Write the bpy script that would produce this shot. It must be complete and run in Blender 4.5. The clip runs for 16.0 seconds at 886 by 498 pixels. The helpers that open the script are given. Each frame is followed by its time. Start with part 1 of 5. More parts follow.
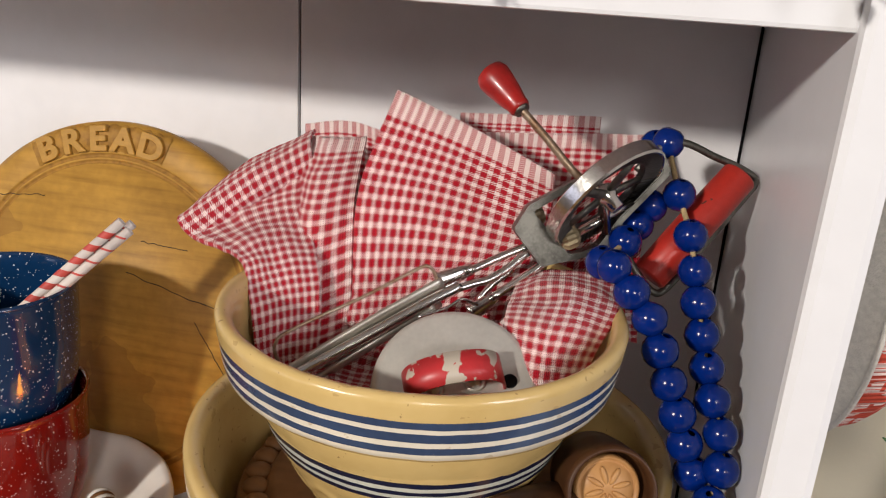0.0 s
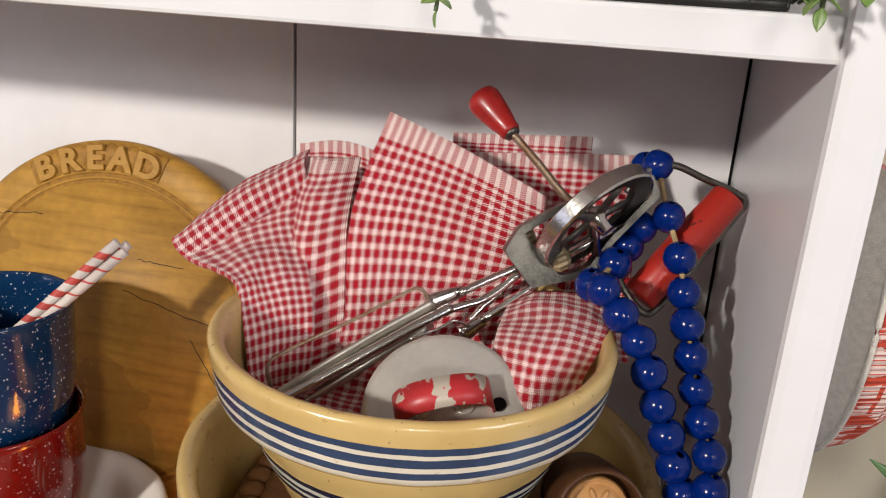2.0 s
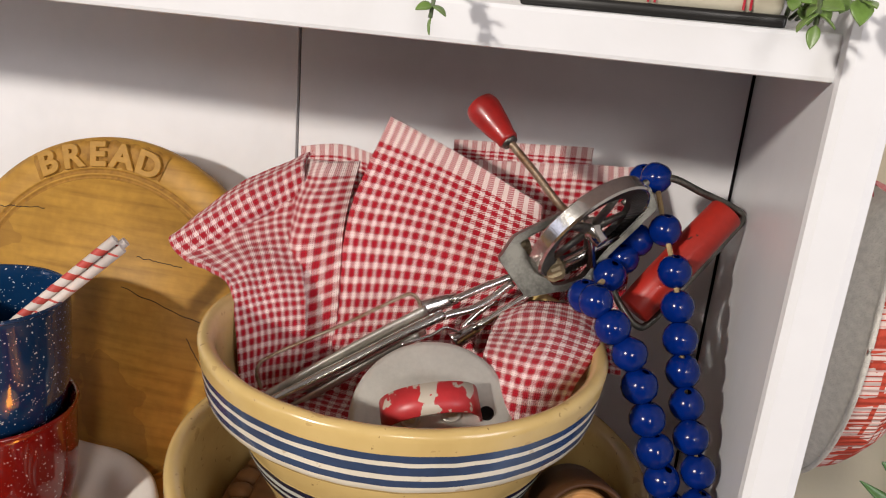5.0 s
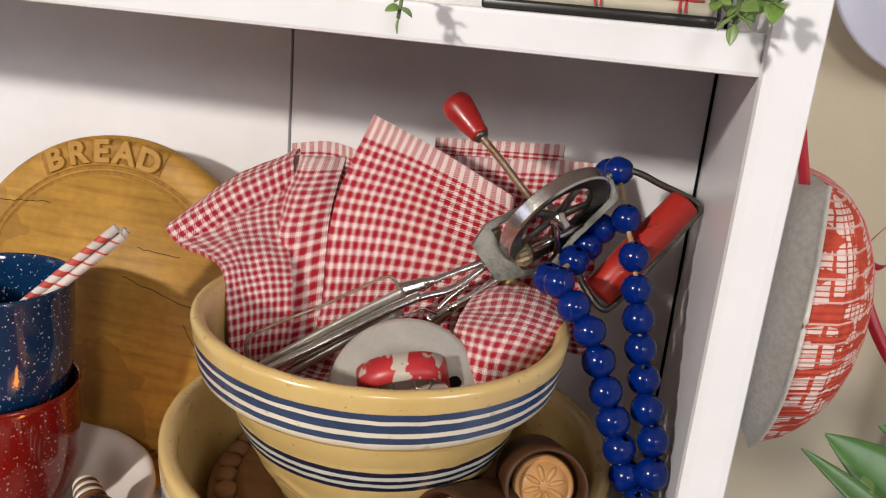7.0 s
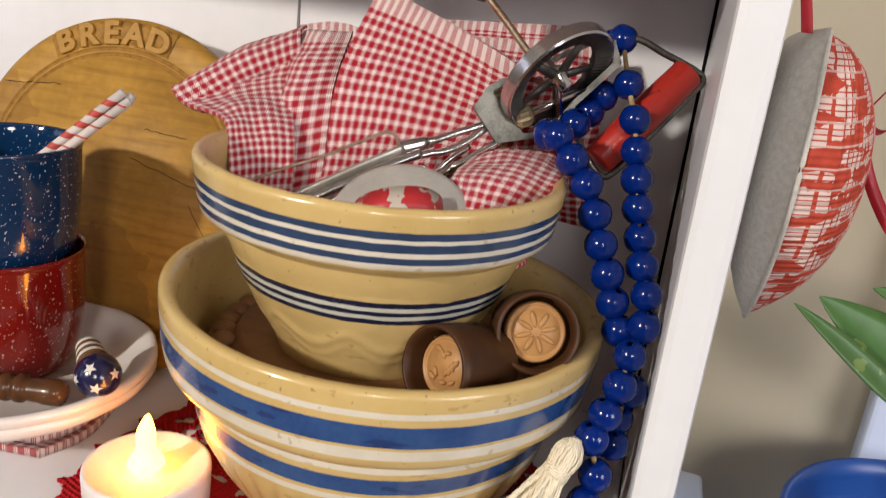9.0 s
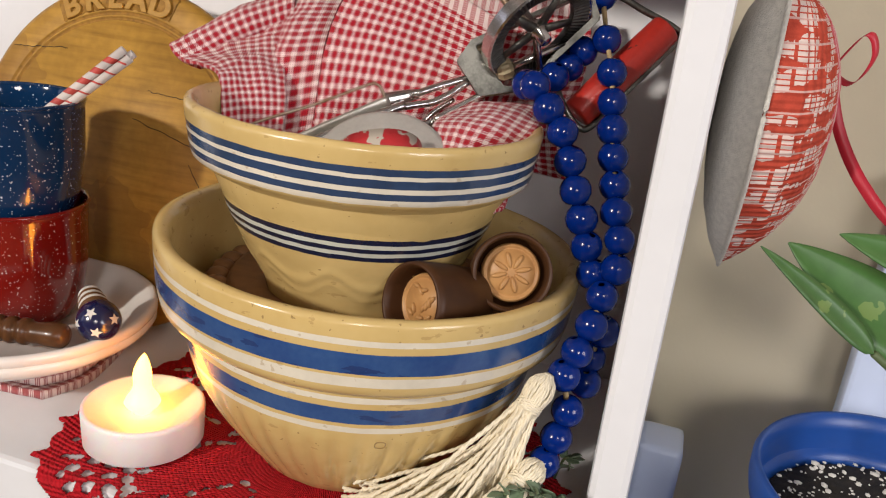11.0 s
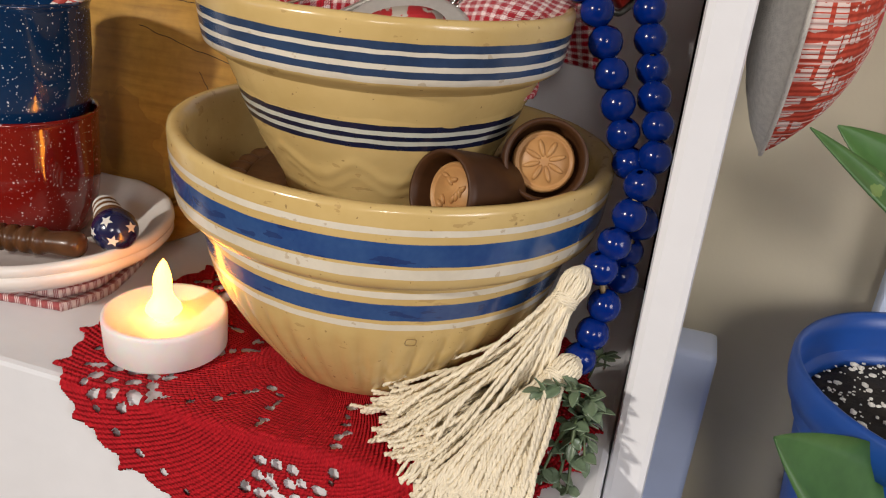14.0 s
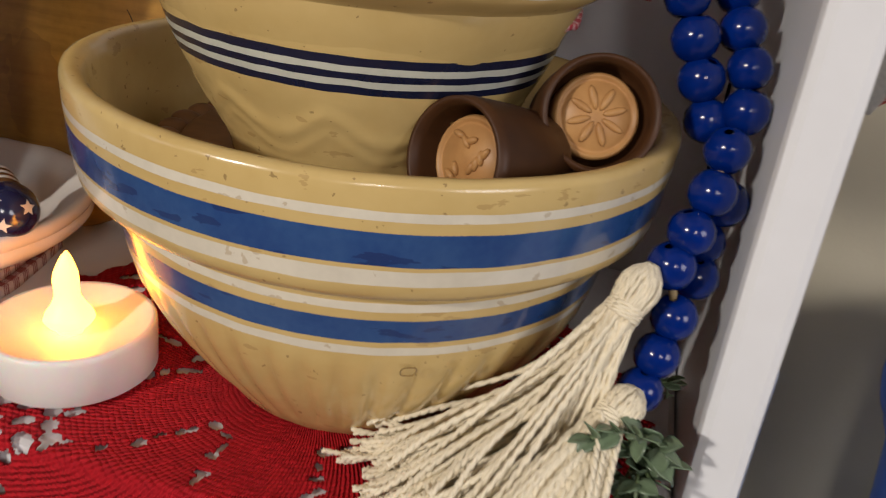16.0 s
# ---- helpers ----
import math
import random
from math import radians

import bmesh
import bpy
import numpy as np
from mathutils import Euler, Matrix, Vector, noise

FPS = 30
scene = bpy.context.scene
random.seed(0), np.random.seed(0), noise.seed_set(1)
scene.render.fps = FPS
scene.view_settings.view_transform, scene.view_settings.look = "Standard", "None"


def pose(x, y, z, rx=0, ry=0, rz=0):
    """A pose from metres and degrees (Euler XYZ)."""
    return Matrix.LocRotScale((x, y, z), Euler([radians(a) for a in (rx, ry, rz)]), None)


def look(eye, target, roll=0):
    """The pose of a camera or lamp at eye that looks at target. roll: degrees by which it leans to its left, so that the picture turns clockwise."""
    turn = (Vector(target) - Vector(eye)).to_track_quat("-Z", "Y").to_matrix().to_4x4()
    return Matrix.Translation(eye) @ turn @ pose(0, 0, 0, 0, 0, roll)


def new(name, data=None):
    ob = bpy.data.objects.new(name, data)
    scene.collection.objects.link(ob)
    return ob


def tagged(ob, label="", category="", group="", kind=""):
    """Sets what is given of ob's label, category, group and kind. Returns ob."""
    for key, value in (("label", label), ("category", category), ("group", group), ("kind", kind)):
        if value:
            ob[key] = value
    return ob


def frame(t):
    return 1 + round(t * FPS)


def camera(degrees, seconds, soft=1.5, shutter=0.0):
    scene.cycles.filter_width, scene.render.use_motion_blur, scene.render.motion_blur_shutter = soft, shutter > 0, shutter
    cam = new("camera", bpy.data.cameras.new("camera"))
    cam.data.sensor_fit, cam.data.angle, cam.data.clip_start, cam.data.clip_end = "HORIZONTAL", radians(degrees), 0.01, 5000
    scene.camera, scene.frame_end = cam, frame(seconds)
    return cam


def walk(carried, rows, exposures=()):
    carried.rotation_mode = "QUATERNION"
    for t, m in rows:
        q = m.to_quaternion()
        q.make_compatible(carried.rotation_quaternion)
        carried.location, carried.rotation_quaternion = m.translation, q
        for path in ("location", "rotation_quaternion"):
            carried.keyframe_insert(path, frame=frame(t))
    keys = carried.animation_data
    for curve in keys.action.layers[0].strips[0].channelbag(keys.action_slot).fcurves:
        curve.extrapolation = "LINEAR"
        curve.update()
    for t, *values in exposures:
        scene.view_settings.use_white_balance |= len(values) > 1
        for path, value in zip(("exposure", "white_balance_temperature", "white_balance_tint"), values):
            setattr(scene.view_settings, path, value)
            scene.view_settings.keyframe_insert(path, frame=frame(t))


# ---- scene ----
cam = camera(58.0, 16.0, soft=1.15, shutter=0.5)
PATH = [
    (0, (0.121, 0.053, 0.282), (-0.283, 1.903, -0.359), 3.8),
    (0.5, (0.12, 0.053, 0.284), (-0.285, 1.906, -0.351), 3.7),
    (1, (0.119, 0.054, 0.285), (-0.284, 1.907, -0.35), 3.7),
    (1.5, (0.123, 0.056, 0.286), (-0.283, 1.911, -0.343), 3.7),
    (2, (0.125, 0.053, 0.29), (-0.285, 1.907, -0.338), 3.7),
    (2.5, (0.127, 0.051, 0.292), (-0.287, 1.906, -0.332), 3.8),
    (3, (0.127, 0.054, 0.287), (-0.286, 1.91, -0.333), 4.1),
    (3.5, (0.129, 0.056, 0.287), (-0.287, 1.912, -0.33), 4.5),
    (4, (0.13, 0.057, 0.29), (-0.293, 1.91, -0.333), 4.8),
    (6.5, (0.143, 0.039, 0.291), (-0.299, 1.897, -0.304), 5.4),
    (7, (0.151, 0.03, 0.289), (-0.297, 1.888, -0.3), 5.3),
    (7.5, (0.156, 0.026, 0.283), (-0.299, 1.885, -0.299), 5.4),
    (8, (0.159, 0.025, 0.265), (-0.295, 1.88, -0.328), 5.6),
    (8.5, (0.165, 0.019, 0.248), (-0.3, 1.866, -0.362), 5.8),
    (9, (0.168, 0.014, 0.236), (-0.305, 1.851, -0.399), 6.7),
    (9.5, (0.173, 0.0, 0.221), (-0.306, 1.837, -0.409), 7.5),
    (9.7, (0.176, -0.001, 0.219), (-0.307, 1.83, -0.423), 7.7),
    (11.8, (0.194, -0.001, 0.223), (-0.332, 1.81, -0.443), 6.0),
    (12, (0.192, 0.0, 0.22), (-0.335, 1.805, -0.461), 5.9),
    (12.5, (0.188, 0.007, 0.2), (-0.318, 1.785, -0.564), 5.8),
    (13, (0.186, 0.006, 0.196), (-0.319, 1.775, -0.588), 5.7),
    (13.5, (0.186, 0.008, 0.196), (-0.32, 1.772, -0.599), 5.5),
    (14, (0.184, 0.005, 0.196), (-0.322, 1.769, -0.6), 5.5),
    (14.5, (0.183, 0.007, 0.195), (-0.314, 1.769, -0.61), 5.6),
    (15, (0.181, 0.016, 0.192), (-0.305, 1.781, -0.613), 5.7),
    (15.5, (0.166, 0.052, 0.171), (-0.265, 1.827, -0.643), 6.5),
    (16, (0.147, 0.088, 0.159), (-0.274, 1.857, -0.675), 6.6),
]
walk(cam, [(t, look(eye, target, roll)) for t, eye, target, roll in PATH],
     [(0, 0.08), (7, 0.08), (9.5, 0.04), (12, 0.0), (13, -0.08), (14, -0.13), (15, -0.17), (15.5, -0.25), (16, -0.36)])


# ---- world, lamps, exposure ----
world = bpy.data.worlds.new("room_world")
scene.world = world
world.use_nodes = True
world.node_tree.nodes["Background"].inputs[0].default_value = (0.6, 0.57, 0.73, 1)
world.node_tree.nodes["Background"].inputs[1].default_value = 0.6
DECK = -0.024


def lamp(name, kind, place, target, energy, colour, size):
    data = bpy.data.lights.new(name, kind)
    data.energy, data.color = energy, colour
    if kind == "AREA":
        data.shape, data.size = "DISK", size
    else:
        data.shadow_soft_size = size
    ob = new(name, data)
    ob.matrix_world = look(place, target)
    return ob


lamp("ceiling_lamp", "AREA", (-0.85, -1.4, 0.88), (0.0, 0.4, 0.1), 34.5, (1.0, 0.925, 0.845), 0.13)
lamp("ceiling_lamp", "AREA", (0.75, -1.55, 0.8), (0.1, 0.45, 0.1), 10, (1.0, 0.94, 0.9), 0.4)
# broad fill added at the right to brighten the outer wall; no known source
lamp("right_fill_light", "AREA", (1.75, -0.7, 0.55), (0.25, 0.5, 0.1), 15.5, (0.97, 0.95, 1.0), 0.8)
lamp("side_window_light", "AREA", (-1.9, -0.9, 0.5), (0.0, 0.4, 0.1), 2.8, (0.74, 0.77, 1.0), 0.9)


# ---- materials ----
def material(name, base, rough=0.5, metal=0.0, vary=0.12, scale=40.0, bump=0.0, bump_scale=200.0, coat=0.0, spec=0.5, second=None, sss=0.0):
    """A surface with two scales of colour change and fine relief, in object space."""
    m = bpy.data.materials.new(name)
    m.use_nodes = True
    n, l = m.node_tree.nodes, m.node_tree.links
    b = n["Principled BSDF"]
    b.inputs["Roughness"].default_value, b.inputs["Metallic"].default_value = rough, metal
    b.inputs["Coat Weight"].default_value, b.inputs["Specular IOR Level"].default_value = coat, spec
    b.inputs["Coat Roughness"].default_value = 0.08
    if sss:
        b.inputs["Subsurface Weight"].default_value, b.inputs["Subsurface Scale"].default_value = sss, 0.006
    tc = n.new("ShaderNodeTexCoord")
    big, small = n.new("ShaderNodeTexNoise"), n.new("ShaderNodeTexNoise")
    big.inputs["Scale"].default_value, big.inputs["Detail"].default_value = scale, 4
    small.inputs["Scale"].default_value, small.inputs["Detail"].default_value = scale * 7, 3
    mix = n.new("ShaderNodeMix")
    mix.data_type = "RGBA"
    dark = second or tuple(c * (1 - 2 * vary) for c in base)
    mix.inputs["A"].default_value, mix.inputs["B"].default_value = (*dark, 1), (*base, 1)
    ramp = n.new("ShaderNodeMapRange")
    ramp.inputs["From Min"].default_value, ramp.inputs["From Max"].default_value = 0.32, 0.62
    add = n.new("ShaderNodeMath")
    add.operation = "MULTIPLY_ADD"
    add.inputs[1].default_value, add.inputs[2].default_value = 0.3, 0.0
    add2 = n.new("ShaderNodeMath")
    add2.operation = "MULTIPLY_ADD"
    add2.inputs[1].default_value = 0.7
    for t in (big, small):
        l.new(tc.outputs["Object"], t.inputs["Vector"])
    l.new(small.outputs["Fac"], add.inputs[0])
    l.new(big.outputs["Fac"], add2.inputs[0])
    l.new(add.outputs[0], add2.inputs[2])
    l.new(add2.outputs[0], ramp.inputs["Value"])
    l.new(ramp.outputs[0], mix.inputs["Factor"])
    l.new(mix.outputs["Result"], b.inputs["Base Color"])
    if bump:
        bn, bt = n.new("ShaderNodeBump"), n.new("ShaderNodeTexNoise")
        bt.inputs["Scale"].default_value, bt.inputs["Detail"].default_value = bump_scale, 4
        bn.inputs["Strength"].default_value, bn.inputs["Distance"].default_value = bump, 0.001
        l.new(tc.outputs["Object"], bt.inputs["Vector"])
        l.new(bt.outputs["Fac"], bn.inputs["Height"])
        l.new(bn.outputs[0], b.inputs["Normal"])
    return m


def nodes_of(m):
    return m.node_tree.nodes, m.node_tree.links, m.node_tree.nodes["Principled BSDF"]


def math_node(m, op, a, b=None):
    n, l, _ = nodes_of(m)
    k = n.new("ShaderNodeMath")
    k.operation = op
    for i, v in enumerate((a, b)):
        if v is None:
            continue
        if isinstance(v, (int, float)):
            k.inputs[i].default_value = v
        else:
            l.new(v, k.inputs[i])
    return k.outputs[0]


def mix_in(m, factor, colour):
    """Lays a colour over the base colour where factor is 1."""
    n, l, b = nodes_of(m)
    k = n.new("ShaderNodeMix")
    k.data_type = "RGBA"
    old = b.inputs["Base Color"].links[0].from_socket
    l.new(old, k.inputs["A"])
    k.inputs["B"].default_value = (*colour, 1)
    l.new(factor, k.inputs["Factor"])
    l.new(k.outputs["Result"], b.inputs["Base Color"])
    return k


def noise_of(m, scale, detail=3.0, stretch=(1, 1, 1), coords="Object"):
    n, l, _ = nodes_of(m)
    tc, mp, t = n.new("ShaderNodeTexCoord"), n.new("ShaderNodeMapping"), n.new("ShaderNodeTexNoise")
    mp.inputs["Scale"].default_value = stretch
    t.inputs["Scale"].default_value, t.inputs["Detail"].default_value = scale, detail
    l.new(tc.outputs[coords], mp.inputs["Vector"])
    l.new(mp.outputs[0], t.inputs["Vector"])
    return t.outputs["Fac"]


def gingham(name, red=(0.42, 0.009, 0.022), white=(0.87, 0.72, 0.69), period=0.0049, border=0.0105):
    """Woven red and white checks by UV in metres; a band of plain stripes along the hem."""
    m = material(name, white, 0.85, vary=0.04, scale=90, spec=0.15)
    n, l, b = nodes_of(m)
    tc, sep = n.new("ShaderNodeTexCoord"), n.new("ShaderNodeSeparateXYZ")
    l.new(tc.outputs["UV"], sep.inputs[0])
    def stripe(s):
        f = math_node(m, "FRACT", math_node(m, "DIVIDE", s, period))
        return math_node(m, "LESS_THAN", f, 0.56)
    su, sv = stripe(sep.outputs[0]), stripe(sep.outputs[1])
    hem = math_node(m, "LESS_THAN", sep.outputs[1], border)
    body = math_node(m, "SUBTRACT", 1.0, hem)
    # fine diagonal of the weave decides which thread lies on top where red meets white
    tw = math_node(m, "FRACT", math_node(m, "MULTIPLY", math_node(m, "ADD", sep.outputs[0], sep.outputs[1]), 820.0))
    on = math_node(m, "LESS_THAN", tw, 0.5)
    both = math_node(m, "MULTIPLY", su, sv)
    either = math_node(m, "SUBTRACT", math_node(m, "ADD", su, sv), math_node(m, "MULTIPLY", both, 2.0))
    red_body = math_node(m, "ADD", both, math_node(m, "MULTIPLY", either, math_node(m, "ADD", math_node(m, "MULTIPLY", on, 0.8), 0.18)))
    fac = math_node(m, "ADD", math_node(m, "MULTIPLY", red_body, body), math_node(m, "MULTIPLY", math_node(m, "MULTIPLY", su, hem), math_node(m, "ADD", math_node(m, "MULTIPLY", on, 0.6), 0.25)))
    mix_in(m, fac, red)
    bn = n.new("ShaderNodeBump")
    bn.inputs["Strength"].default_value, bn.inputs["Distance"].default_value = 0.5, 0.0004
    h = math_node(m, "ADD", math_node(m, "SINE", math_node(m, "MULTIPLY", sep.outputs[0], 7000.0)), math_node(m, "SINE", math_node(m, "MULTIPLY", sep.outputs[1], 7000.0)))
    l.new(h, bn.inputs["Height"])
    l.new(bn.outputs[0], b.inputs["Normal"])
    b.inputs["Sheen Weight"].default_value = 0.15
    return m


def speckled(name, base, fleck=(0.6, 0.64, 0.68)):
    m = material(name, base, 0.07, vary=0.1, scale=30, coat=0.3)
    n, l, b = nodes_of(m)
    tc, v = n.new("ShaderNodeTexCoord"), n.new("ShaderNodeTexVoronoi")
    v.inputs["Scale"].default_value = 720
    l.new(tc.outputs["Object"], v.inputs["Vector"])
    size = math_node(m, "MULTIPLY", math_node(m, "POWER", noise_of(m, 420, 1), 3.0), 0.98)
    mix_in(m, math_node(m, "LESS_THAN", v.outputs["Distance"], math_node(m, "SUBTRACT", size, 0.02)), fleck)
    return m


def wooden(name, base, dark, rough=0.5, stretch=(3, 40, 40), coat=0.0):
    m = material(name, base, rough, vary=0.12, scale=25, spec=0.25, second=tuple((a + b) / 2 for a, b in zip(base, dark)), coat=coat)
    g = noise_of(m, 4.0, 6, stretch)
    n, l, b = nodes_of(m)
    mix_in(m, math_node(m, "MULTIPLY", math_node(m, "POWER", g, 3.0), 1.6), dark)
    bn = n.new("ShaderNodeBump")
    bn.inputs["Strength"].default_value, bn.inputs["Distance"].default_value = 0.25, 0.0006
    l.new(g, bn.inputs["Height"])
    l.new(bn.outputs[0], b.inputs["Normal"])
    return m


def worn(name, base, under, amount=0.42, scale=70):
    """Paint chipped away to the metal or wood below."""
    m = material(name, base, 0.38, vary=0.12, scale=60)
    g = noise_of(m, scale, 5)
    mix_in(m, math_node(m, "LESS_THAN", g, amount), under)
    return m


white_paint = material("white_paint", (0.755, 0.757, 0.77), 0.32, vary=0.03, scale=12, bump=0.25, bump_scale=60, spec=0.4)
beadboard = material("white_board", (0.78, 0.77, 0.78), 0.45, vary=0.04, scale=10, bump=0.12, bump_scale=50)
black_gap = material("dark_gap", (0.012, 0.011, 0.012), 0.9)
wall_beige = material("beige_wall_paint", (0.7, 0.62, 0.44), 0.75, vary=0.04, scale=6, bump=0.15, bump_scale=300)
room_wall = material("room_wall_paint", (0.22, 0.205, 0.215), 0.8, vary=0.03, scale=3)
room_floor = wooden("floor_wood", (0.3, 0.19, 0.11), (0.14, 0.08, 0.04))
yellow_glaze = material("yellow_glaze", (0.63, 0.455, 0.185), 0.24, vary=0.1, scale=22, bump=0.14, bump_scale=140, coat=0.3, second=(0.56, 0.39, 0.145))
mix_in(yellow_glaze, math_node(yellow_glaze, "MULTIPLY", math_node(yellow_glaze, "GREATER_THAN", noise_of(yellow_glaze, 330, 2), 0.72), 0.6), (0.2, 0.12, 0.05))
mix_in(yellow_glaze, math_node(yellow_glaze, "MULTIPLY", math_node(yellow_glaze, "GREATER_THAN", noise_of(yellow_glaze, 75, 6, (1, 1, 2.5)), 0.66), 0.35), (0.3, 0.17, 0.06))
mark_glaze = material("dark_mark_glaze", (0.32, 0.2, 0.06), 0.3)
blue_glaze = material("blue_glaze", (0.012, 0.055, 0.2), 0.2, vary=0.16, scale=50, coat=0.35, second=(0.03, 0.09, 0.24))
mix_in(blue_glaze, math_node(blue_glaze, "MULTIPLY", math_node(blue_glaze, "GREATER_THAN", noise_of(blue_glaze, 70, 5, (1, 1, 4)), 0.62), 0.6), (0.008, 0.022, 0.1))
slate_glaze = material("slate_blue_glaze", (0.03, 0.06, 0.13), 0.22, vary=0.15, scale=50, coat=0.35)
navy_glaze = material("navy_glaze", (0.012, 0.016, 0.045), 0.22, vary=0.15, scale=50, coat=0.3)
cream_glaze = material("cream_glaze", (0.74, 0.68, 0.55), 0.22, vary=0.07, scale=50, coat=0.35)
mix_in(cream_glaze, math_node(cream_glaze, "MULTIPLY", math_node(cream_glaze, "GREATER_THAN", noise_of(cream_glaze, 160, 5), 0.66), 0.5), (0.42, 0.3, 0.16))
pale_glaze = material("pale_line_glaze", (0.6, 0.6, 0.5), 0.22, vary=0.08, scale=50, coat=0.35)
board_wood = wooden("maple_board", (0.55, 0.305, 0.055), (0.17, 0.075, 0.014), 0.5, (4, 50, 5))
mix_in(board_wood, math_node(board_wood, "MULTIPLY", math_node(board_wood, "GREATER_THAN", noise_of(board_wood, 9, 4), 0.6), 0.35), (0.2, 0.09, 0.025))
groove_wood = wooden("tooled_maple", (0.43, 0.225, 0.04), (0.1, 0.04, 0.01), 0.6, (60, 60, 5))
dipper_wood = wooden("polished_turned_wood", (0.11, 0.045, 0.016), (0.04, 0.015, 0.006), 0.3, (30, 30, 4), 0.15)
dark_wood = wooden("dark_turned_wood", (0.075, 0.03, 0.011), (0.025, 0.01, 0.005), 0.45, (30, 30, 4), 0.0)
brown_wood = wooden("brown_turned_wood", (0.18, 0.078, 0.024), (0.06, 0.023, 0.008), 0.5, (5, 40, 40), 0.0)
disc_wood = wooden("disc_wood", (0.27, 0.135, 0.055), (0.1, 0.045, 0.018), 0.5, (4, 36, 36))
stamp_wood = wooden("pale_stamp_wood", (0.5, 0.27, 0.1), (0.28, 0.12, 0.04), 0.4, (30, 30, 5))
red_paint = worn("red_worn_paint", (0.45, 0.026, 0.016), (0.08, 0.02, 0.015), 0.3, 140)
chipped_red = worn("chipped_red_paint", (0.5, 0.03, 0.035), (0.5, 0.44, 0.36), 0.4, 90)
knob_red = material("red_lacquered_wood", (0.36, 0.014, 0.012), 0.36, vary=0.2, scale=70, coat=0.12)
steel = material("worn_steel", (0.72, 0.7, 0.66), 0.2, 1.0, vary=0.12, scale=90, bump=0.08, bump_scale=500)
whisk_steel = material("dull_whisk_steel", (0.6, 0.57, 0.5), 0.36, 0.85, vary=0.12, scale=80, bump=0.1, bump_scale=500)
dark_steel = material("darkened_cast_steel", (0.235, 0.23, 0.205), 0.46, 1.0, vary=0.3, scale=110, bump=0.1, bump_scale=420)
rust_steel = material("rust_spotted_rod", (0.4, 0.33, 0.25), 0.4, 0.7, vary=0.3, scale=150, second=(0.22, 0.1, 0.04))
tooth_dark = material("blackened_teeth", (0.11, 0.105, 0.1), 0.45, 0.9, vary=0.3, scale=150)
aluminium = material("dull_aluminium", (0.68, 0.66, 0.6), 0.38, 0.5, vary=0.08, scale=70, bump=0.06, bump_scale=900)
pinion_tan = material("greasy_pinion", (0.42, 0.34, 0.2), 0.5, 0.2, vary=0.2, scale=200)
towel_cloth = gingham("red_white_check_cotton")
napkin_cloth = gingham("red_stripe_napkin", red=(0.36, 0.085, 0.085), period=0.007, border=-1.0)
blue_enamel = speckled("blue_speckled_enamel", (0.005, 0.029, 0.088))
red_enamel = speckled("red_speckled_enamel", (0.2, 0.009, 0.006), (0.6, 0.42, 0.4))
bead_blue = material("blue_lacquered_bead", (0.001, 0.018, 0.17), 0.16, vary=0.12, scale=60, coat=0.05, spec=0.35)
twine = material("jute_twine", (0.5, 0.36, 0.18), 0.9, vary=0.2, scale=400, bump=0.6, bump_scale=1500)
cotton = material("cream_cotton_yarn", (0.84, 0.75, 0.57), 0.9, vary=0.05, scale=250, bump=0.3, bump_scale=1500, spec=0.1)
candle_plastic = material("white_candle_plastic", (0.82, 0.78, 0.74), 0.42, vary=0.02, scale=30, sss=0.4)
china = material("white_china", (0.78, 0.74, 0.69), 0.22, vary=0.05, scale=20, coat=0.15)
star_white = material("white_star_paint", (0.75, 0.72, 0.66), 0.4)
navy_paint = material("navy_lacquer", (0.012, 0.014, 0.06), 0.2, coat=0.5)
paper_white = material("white_straw_paper", (0.74, 0.66, 0.6), 0.6)
paper_red = material("red_straw_stripe", (0.5, 0.06, 0.045), 0.6)
leaf_grey = material("grey_green_leaf", (0.15, 0.21, 0.125), 0.28, vary=0.2, scale=120)
leaf_fresh = material("fresh_green_leaf", (0.16, 0.27, 0.06), 0.35, vary=0.2, scale=120)
stem_green = material("green_stem", (0.1, 0.14, 0.06), 0.5)
pot_blue = material("blue_plastic", (0.01, 0.065, 0.3), 0.33, vary=0.08, scale=20)
soil_dark = material("potting_soil", (0.02, 0.015, 0.011), 0.95, vary=0.3, scale=200, bump=1.0, bump_scale=400)
perlite = material("perlite", (0.72, 0.7, 0.64), 0.8)
linen = material("grey_linen", (0.7, 0.67, 0.6), 0.9, vary=0.1, scale=420, bump=0.8, bump_scale=1600, spec=0.1)
ribbon_red = material("red_satin_ribbon", (0.45, 0.012, 0.03), 0.4, vary=0.1, scale=60)
lilac_china = material("lilac_white_plate", (0.6, 0.6, 0.7), 0.3, vary=0.03, scale=8)
pale_blue = material("pale_blue_plastic", (0.58, 0.66, 0.84), 0.35, vary=0.04, scale=10)
tin_cream = material("cream_tin_print", (0.6, 0.56, 0.44), 0.35, vary=0.06, scale=30)
tin_dark = material("black_tin_edge", (0.015, 0.014, 0.013), 0.35)
flame = bpy.data.materials.new("led_flame")
flame.use_nodes = True
fb = flame.node_tree.nodes["Principled BSDF"]
fb.inputs["Base Color"].default_value = (1.0, 0.6, 0.2, 1)
fb.inputs["Emission Color"].default_value, fb.inputs["Emission Strength"].default_value = (1.0, 0.34, 0.034, 1), 17.0

# pothos leaf: green with a paler midrib and blotches
pothos = material("pothos_leaf", (0.065, 0.16, 0.04), 0.4, vary=0.2, scale=25)
mix_in(pothos, math_node(pothos, "MULTIPLY", math_node(pothos, "GREATER_THAN", noise_of(pothos, 35, 4), 0.66), 0.5), (0.25, 0.34, 0.1))

